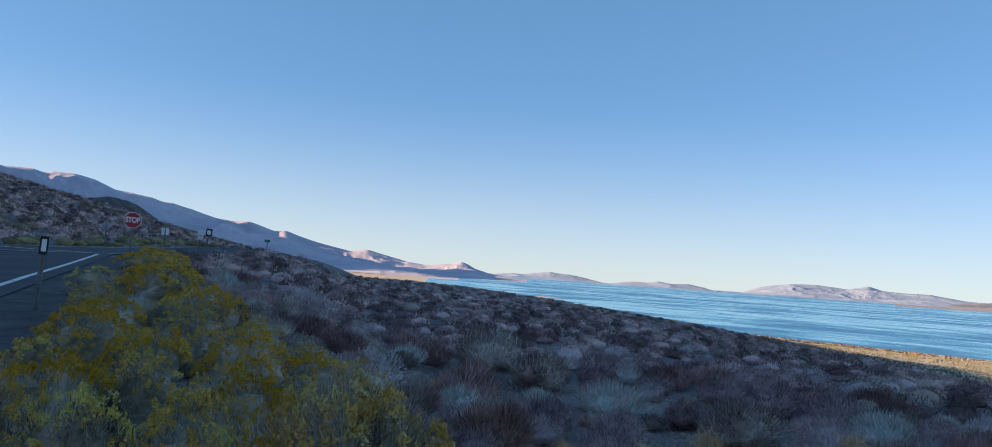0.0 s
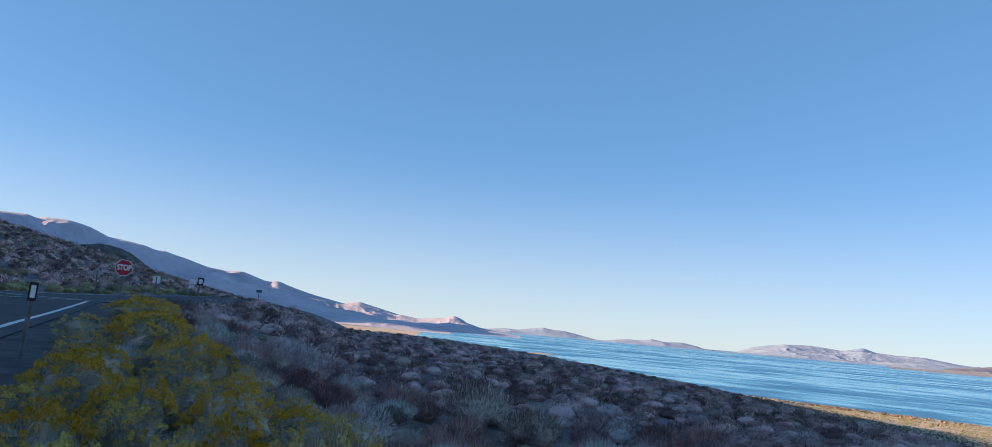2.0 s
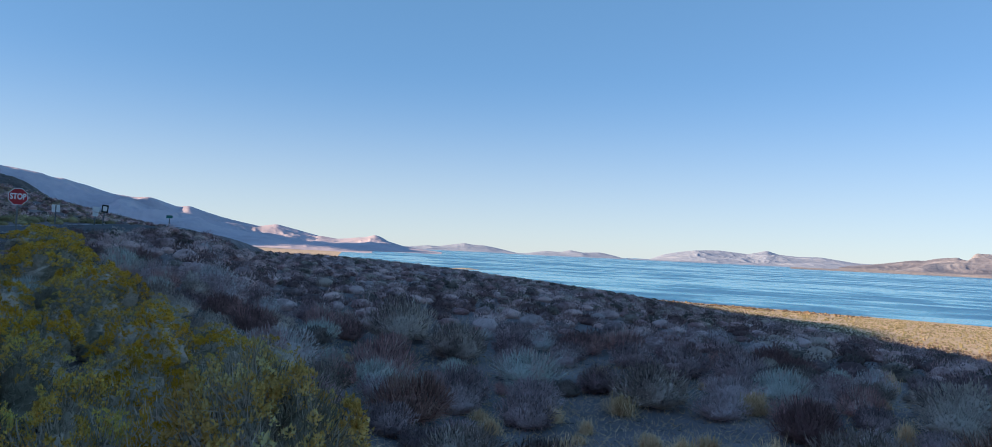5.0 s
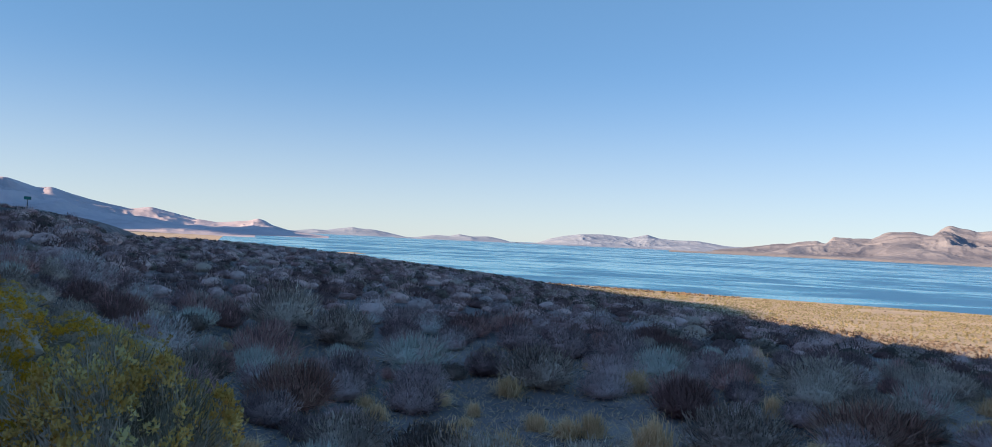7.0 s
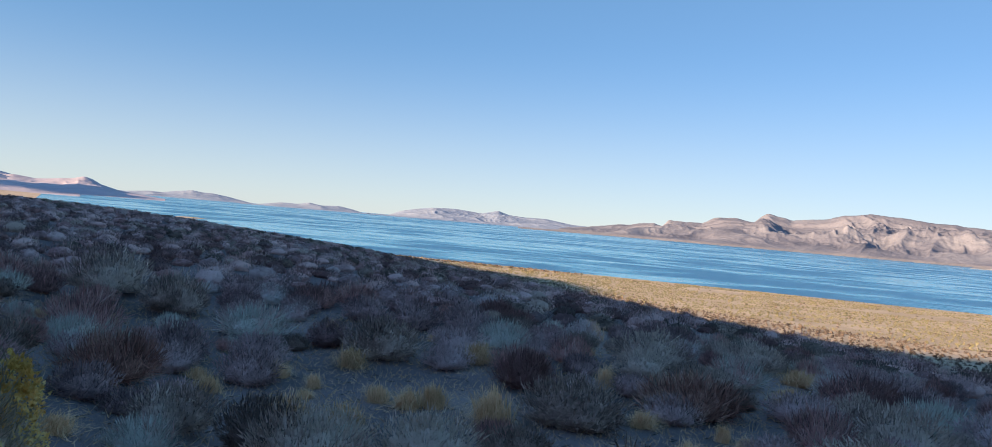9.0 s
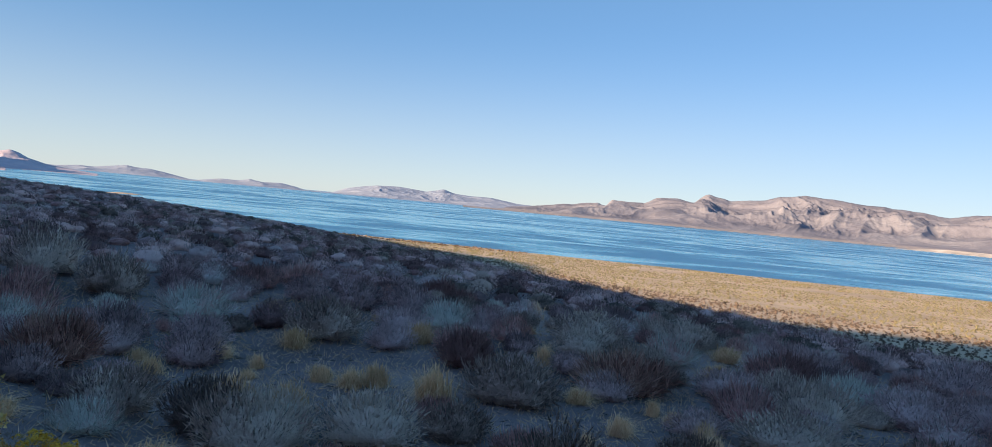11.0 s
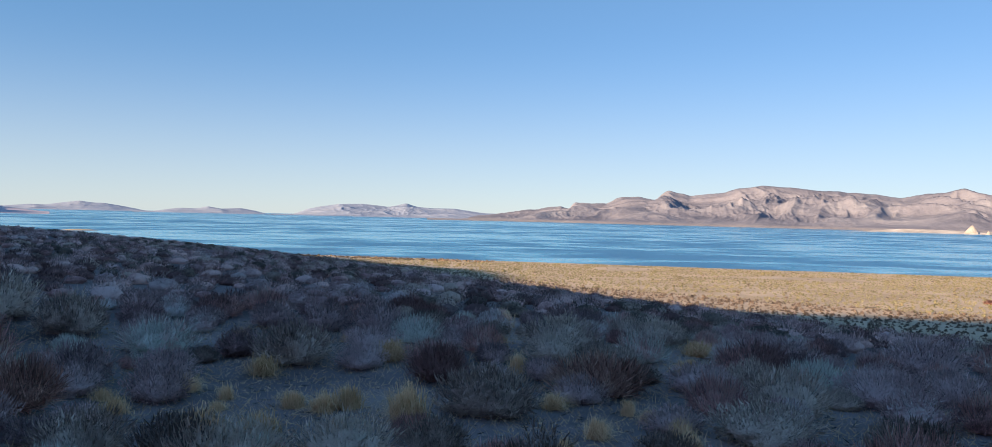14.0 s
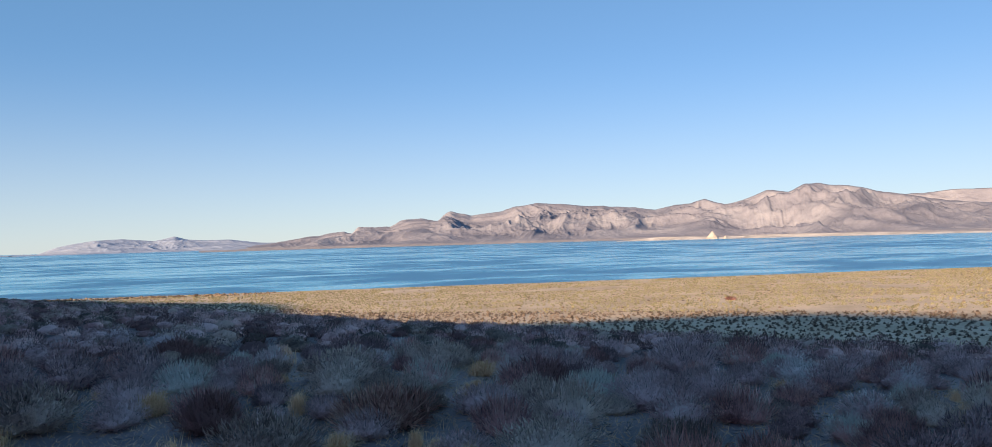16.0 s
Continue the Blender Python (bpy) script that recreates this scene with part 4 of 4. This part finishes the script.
TUFTS = [(3.34, 11.25, 0.30, 0.28), (3.88, 7.58, 0.32, 0.36), (1.76, 8.1, 0.28, 0.26), (2.34, 7.85, 0.24, 0.23), (3.03, 8.92, 0.2, 0.2), (3.26, 8.55, 0.25, 0.2), (3.57, 8.52, 0.24, 0.25), (6.61, 9.4, 0.16, 0.31), (1.17, 9.55, 0.22, 0.2),
         (11.0, 9.8, 0.37, 0.25), (2.8, 6.95, 0.22, 0.24), (5.97, 5.44, 0.17, 0.18), (5.45, 11.45, 0.34, 0.32), (9.66, 14.2, 0.3, 0.32)]
for kind, rows in (("pale_rabbitbrush", PALE_RABBIT), ("rabbitbrush", RABBIT), ("green_rabbitbrush", GREENISH), ("rust_shrub", RUSTY), ("brown_shrub", BROWNS), ("dark_shrub", DARKS), ("pale_sagebrush", PALES), ("grass_tuft", TUFTS)):
    for x, y, R, H in rows:
        big = 1.12 if kind == "grass_tuft" else 0.9 if kind == "green_rabbitbrush" else 1.0
        plant_at(kind, x, y, R * big, H * big)


def off_road(x, y, gap):
    """Whether a place keeps clear of both roads and the shoulder."""
    s = np.hypot(SIDE[:, 0] - x, SIDE[:, 1] - y)
    i = int(s.argmin())
    d = SIDE[min(i + 1, len(SIDE) - 1)] - SIDE[max(i - 1, 0)]
    across = ((x - SIDE[i, 0]) * d[1] - (y - SIDE[i, 1]) * d[0]) / np.hypot(*d)
    beside = y < 34 and -7.6 - gap < across < 1.6 + gap
    return not beside and np.hypot(MAIN[:, 0] - x, MAIN[:, 1] - y).min() > 3.6 + gap


def bare(x, y):
    """The open patches of soil."""
    return math.hypot((x - 2.9) / 1.9, (y - 9.4) / 2.3) < 1 or math.hypot((x - 5.6) / 1.5, (y - 6.6) / 1.6) < 1 or math.hypot((x - 3.4) / 1.2, (y - 14.2) / 0.8) < 1


def pick(x, y, u):
    """Which kind grows at a place: patches of each."""
    v = 0.5 + 0.7 * (float(rough(np.array(x / 3.0 + 3), np.array(y / 3.0), 77)) - 0.5) + 0.75 * (u - 0.5)
    if x > 1.25 * y:
        v -= 0.22
    return "pale_sagebrush" if v < 0.17 else "sagebrush" if v < 0.42 else "brown_shrub" if v < 0.72 else "dark_shrub"


count = 0
for _ in range(12000):
    az, r = dice.uniform(-36, 92), math.sqrt(dice.uniform(3.8**2, 19.5**2))
    p = bearing(az, r)
    R = dice.uniform(0.26, 0.55)
    if count >= 285 or not off_road(p.x, p.y, R) or bare(p.x, p.y) or (r < 6 and az < 12):
        continue
    if any((p.x - a) ** 2 + (p.y - b) ** 2 < (0.84 * (R + c)) ** 2 for a, b, c in planted):
        continue
    plant_at(pick(p.x, p.y, dice.uniform()), p.x, p.y, R, R * dice.uniform(0.85, 1.2))
    count += 1
for _ in range(90):
    az, r = dice.uniform(-5, 85), math.sqrt(dice.uniform(4.5**2, 16.0**2))
    p = bearing(az, r)
    if off_road(p.x, p.y, 0.3) and not any((p.x - a) ** 2 + (p.y - b) ** 2 < (0.8 * c + 0.15) ** 2 for a, b, c in planted):
        plant_at("grass_tuft", p.x, p.y, dice.uniform(0.12, 0.26), dice.uniform(0.12, 0.22))


def scatter(name, label, mat, places, make, category="scrub"):
    """Many small plants joined into one mesh."""
    if not len(places):
        return
    shapes = [make(np.random.default_rng(900 + k)) for k in range(8)]
    rng = np.random.default_rng(len(places))
    out, looks = [], []
    x, y = places[:, 0], places[:, 1]
    z = land(x, y)
    for i in range(len(places)):
        s, a = shapes[rng.integers(8)], rng.uniform(0, 6.28)
        c, w, q = math.cos(a), math.sin(a), places[i, 2]
        v, g = s[0] * q * [1, 1, rng.uniform(0.75, 1.15)], s[1]
        out.append(np.stack([v[:, 0] * c - v[:, 1] * w + x[i], v[:, 0] * w + v[:, 1] * c + y[i], v[:, 2] + z[i] - 0.03], -1))
        looks.append(np.stack([g[:, 0] * c - g[:, 1] * w, g[:, 0] * w + g[:, 1] * c, g[:, 2]], -1))
    v = np.concatenate(out)
    own = np.concatenate([np.full(len(o), t, np.float32) for o, t in zip(out, rng.uniform(0, 1, len(out)))])
    tagged(new(name, np_mesh(name, v, tri(v), mat, False, np.concatenate(looks), own)), label, category, kind="stuff")


def small_shrub(n, leaf, width, H=0.95, na=10, ne=4, k=10, lift=0.6, core=0.82):
    return lambda rng: shrub(rng, 1.0, H, na, ne, k, n, leaf, width, lift=lift, loose=0.5, lump=0.36, tight=0.5, core=core)[:2]


def sow(n, az0, az1, r0, r1, seed, ok, even=1.0, cell_size=1.12, small=0.30, large=0.60):
    """Plan places by bearing and distance, with room between neighbours."""
    rng = np.random.default_rng(seed)
    az, r = np.radians(rng.uniform(az0, az1, n)), (rng.uniform(r0**even, r1**even, n)) ** (1 / even)
    p = np.stack([np.sin(az) * r, np.cos(az) * r], -1)
    high = land(p[:, 0], p[:, 1])
    taken, keep = set(), []
    for i in range(n):
        cell = (int(p[i, 0] // cell_size), int(p[i, 1] // cell_size))
        if cell not in taken and ok(p[i, 0], p[i, 1], high[i]):
            taken.add(cell)
            keep.append((p[i, 0], p[i, 1], rng.uniform(small, large)))
    return np.array(keep)


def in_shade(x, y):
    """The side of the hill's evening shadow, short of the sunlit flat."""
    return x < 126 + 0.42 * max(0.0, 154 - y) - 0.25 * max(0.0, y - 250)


def on_slope(x, z):
    """Whether a place lies on the hillside, above the lake flat."""
    return x < 60 or z > -14.7


slope = np.vstack([
    sow(28000, -36, 92, 19.2, 105, 11, lambda x, y, z: on_slope(x, z) and (x > -16 - 0.05 * y or y > 66) and off_road(x, y, 0.5), 2.0),
    sow(20000, -18, 92, 105, 270, 12, lambda x, y, z: (x > 30 or y < 150) and on_slope(x, z), 2.0, 1.5, 0.45, 0.8),
])
u = 0.5 + 0.6 * (rough(slope[:, 0] / 4 + 3, slope[:, 1] / 4, 77) - 0.5) + 0.85 * (np.random.default_rng(5).uniform(size=len(slope)) - 0.5)
reach = np.hypot(slope[:, 0], slope[:, 1])
near, far_off = reach < 46, reach > 78
for name, label, mat, low, high in (
    ("pale_sagebrush_stand", "pale silvery sagebrush on the lower slope", STAND_PALE, -9, 0.12),
    ("sagebrush_stand", "grey-green sagebrush covering the lower slope", STAND_SAGE, 0.12, 0.34),
    ("brown_shrub_stand", "brown twiggy shrubs on the lower slope", STAND_BROWN, 0.34, 0.72),
    ("dark_shrub_stand", "dark olive shrubs on the lower slope", STAND_DARK, 0.72, 9),
):
    twigs = mat is STAND_BROWN
    here = (u >= low) & (u < high)
    scatter(name, label, mat, slope[here & near], small_shrub(230, 0.24, 0.036, 0.85, 10, 5, 12, 1.0, 0.76) if twigs else small_shrub(230, 0.13, 0.052, 0.95, 10, 5, 14, 0.6, 0.72), "scrub")
    scatter("far_" + name, label, mat, slope[here & ~near & ~far_off], small_shrub(75, 0.26, 0.066, 0.85, 8, 4, 10, 1.0, 0.78) if twigs else small_shrub(75, 0.17, 0.10, 0.95, 8, 4, 10, 0.6, 0.76))
    scatter("distant_" + name, label, mat, slope[here & far_off], small_shrub(16, 0.30, 0.14, 0.9, 5, 3, 6, core=0.84) if twigs else small_shrub(16, 0.22, 0.18, 0.95, 5, 3, 6, core=0.86))
hillside = sow(14000, -37, -17, 48, 280, 13, lambda x, y, z: x < -25 - 0.02 * y and off_road(x, y, 1.0), 1.5, 2.1, 0.42, 0.9)
w = 0.5 + 0.6 * (rough(hillside[:, 0] / 8, hillside[:, 1] / 8, 78) - 0.5) + 0.8 * (np.random.default_rng(6).uniform(size=len(hillside)) - 0.5)
scatter("hillside_sagebrush", "sagebrush dotted over the hill above the road", HILL_SCRUB, hillside[w < 0.32], small_shrub(60, 0.2, 0.10, 0.8, 7, 3, 8, core=0.72))
scatter("hillside_brown_shrubs", "brown shrubs dotted over the hill", STAND_BROWN, hillside[(w >= 0.32) & (w < 0.74)], small_shrub(60, 0.24, 0.09, 0.8, 7, 3, 8, core=0.72))
scatter("hillside_dark_shrubs", "dark shrubs dotted over the hill", STAND_DARK, hillside[w >= 0.74], small_shrub(60, 0.2, 0.10, 0.8, 7, 3, 8, core=0.72))
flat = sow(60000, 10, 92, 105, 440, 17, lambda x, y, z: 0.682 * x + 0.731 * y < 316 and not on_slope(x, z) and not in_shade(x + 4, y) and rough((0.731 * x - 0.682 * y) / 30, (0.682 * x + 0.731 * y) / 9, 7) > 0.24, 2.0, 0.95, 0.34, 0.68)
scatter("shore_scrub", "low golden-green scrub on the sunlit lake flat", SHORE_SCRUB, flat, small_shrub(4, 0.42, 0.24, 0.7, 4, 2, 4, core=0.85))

# darker scrub colour inside the shadow line deepens the hill's shade
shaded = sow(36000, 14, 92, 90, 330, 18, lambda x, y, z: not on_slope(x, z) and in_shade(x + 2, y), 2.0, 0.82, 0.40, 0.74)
scatter("shaded_shore_scrub", "brown scrub, its colour darkened for the shade at the edge of the lake flat", SHORE_DARK, shaded, small_shrub(7, 0.35, 0.18, 0.7, 4, 2, 4, core=0.85))
shore_dark = sow(1500, 15, 92, 110, 430, 19, lambda x, y, z: 0.682 * x + 0.731 * y < 315 and not on_slope(x, z) and not in_shade(x + 4, y), 2.0, 1.6, 0.3, 0.55)
scatter("shore_shrubs", "darker low shrubs dotted over the lake flat", SHORE_DARK, shore_dark, small_shrub(10, 0.4, 0.2, 0.9, 6, 3, 6))

side_way = np.gradient(MAIN, axis=0)
side_way = np.stack([-side_way[:, 1], side_way[:, 0]], -1) / np.linalg.norm(side_way, axis=1)[:, None]
pick_along = np.random.default_rng(29)
at_road = pick_along.integers(40, 112, 190)
verge_places = MAIN[at_road] + side_way[at_road] * (3.9 + 4.5 * pick_along.uniform(0, 1, (190, 1)) ** 1.5)
scatter("verge_rabbitbrush", "olive-green rabbitbrush along the far roadside", VERGE, np.c_[verge_places, pick_along.uniform(0.28, 0.55, 190)], small_shrub(150, 0.16, 0.07, 0.9, 9, 4, 10))

bank = sow(6000, 6, 33, 270, 440, 23, lambda x, y, z: 302 < 0.682 * x + 0.731 * y < 313, 2.0, 0.9, 0.55, 0.95)
scatter("shoreline_shrubs", "dark shrubs in a line along the lake shore", SHORE_DARK, bank, small_shrub(10, 0.3, 0.2, 1.0, 7, 3, 7))


def litter(name, label, mat, n, seed, size, flatness):
    """Small bits strewn on the near ground."""
    rng = np.random.default_rng(seed)
    az, r = np.radians(rng.uniform(-12, 92, n)), np.sqrt(rng.uniform(4.0**2, 17.0**2, n))
    x, y = np.sin(az) * r, np.cos(az) * r
    keep = np.array([off_road(a, b, 0.1) for a, b in zip(x, y)])
    x, y = x[keep], y[keep]
    n = len(x)
    base = np.stack([x, y, land(x, y) - 0.004], -1)
    way = unit(rng.normal(size=(n, 3)) * [1, 1, flatness] + UP * flatness)
    v = spikes(base, way, size * rng.uniform(0.4, 1.4, n), size * rng.uniform(0.05, 0.11, n), rng)
    tagged(new(name, np_mesh(name, v, tri(v), mat)), label, "ground litter", kind="stuff")


def driftwood():
    """A bleached trunk with broken limbs lying on the flat."""
    x0, y0 = 152.2, 88.7
    s = empty("driftwood_log", (x0, y0, ground_at(x0, y0)), -25)
    for name, start, way, length, r in (("trunk", (-1.3, 0, 0.18), (1, 0.05, 0.06), 2.6, 0.20), ("limb", (0.4, 0, 0.3), (0.5, -0.3, 0.9), 0.9, 0.09), ("limb", (-0.7, 0.05, 0.25), (-0.5, 0.2, 0.8), 0.7, 0.08), ("root", (-1.3, 0, 0.2), (-0.6, -0.5, 0.5), 0.6, 0.1)):
        bm = bmesh.new()
        turn = Vector(way).to_track_quat("Z", "Y").to_matrix().to_4x4()
        bmesh.ops.create_cone(bm, cap_ends=True, segments=9, radius1=r, radius2=r * 0.45, depth=length, matrix=Matrix.Translation(Vector(start) + Vector(way).normalized() * length / 2) @ turn)
        for v in bm.verts:
            v.co += Vector((noise.noise(v.co * 3), noise.noise(v.co * 3 + Vector((9, 0, 0))), 0)) * 0.05
        part(name, bm, DRIFTWOOD, s)
    tagged(s, "dark weathered driftwood log lying on the sunlit flat", "driftwood")


driftwood()
plant_at("rust_shrub", 190.5, 82.6, 1.7, 1.1)

litter("dry_grass_blades", "sparse dry grass blades on bare soil", STRAW, 42000, 31, 0.11, 0.55)
litter("fallen_twigs", "fallen grey twigs lying on the soil", TWIG, 7000, 32, 0.16, 0.1)


def pebbles(n, seed):
    rng = np.random.default_rng(seed)
    az, r = np.radians(rng.uniform(-12, 92, n)), np.sqrt(rng.uniform(4.0**2, 16.0**2, n))
    x, y = np.sin(az) * r, np.cos(az) * r
    s = 0.008 + 0.03 * rng.uniform(0, 1, n) ** 4
    octa = np.array([(1, 0, 0), (0, 1, 0), (-1, 0, 0), (0, -1, 0), (0, 0, 0.7), (0, 0, -0.5)])
    v = octa[None] * s[:, None, None] * rng.uniform(0.6, 1.3, (n, 6, 1)) + np.stack([x, y, land(x, y) + 0.003], -1)[:, None]
    f = np.array([(0, 1, 4), (1, 2, 4), (2, 3, 4), (3, 0, 4), (1, 0, 5), (2, 1, 5), (3, 2, 5), (0, 3, 5)])
    f = (f[None] + 6 * np.arange(n)[:, None, None]).reshape(-1, 3)
    tagged(new("pebbles", np_mesh("pebbles", v.reshape(-1, 3), f, STONE)), "small grey pebbles strewn over bare soil", "pebbles", kind="stuff")


pebbles(5500, 41)
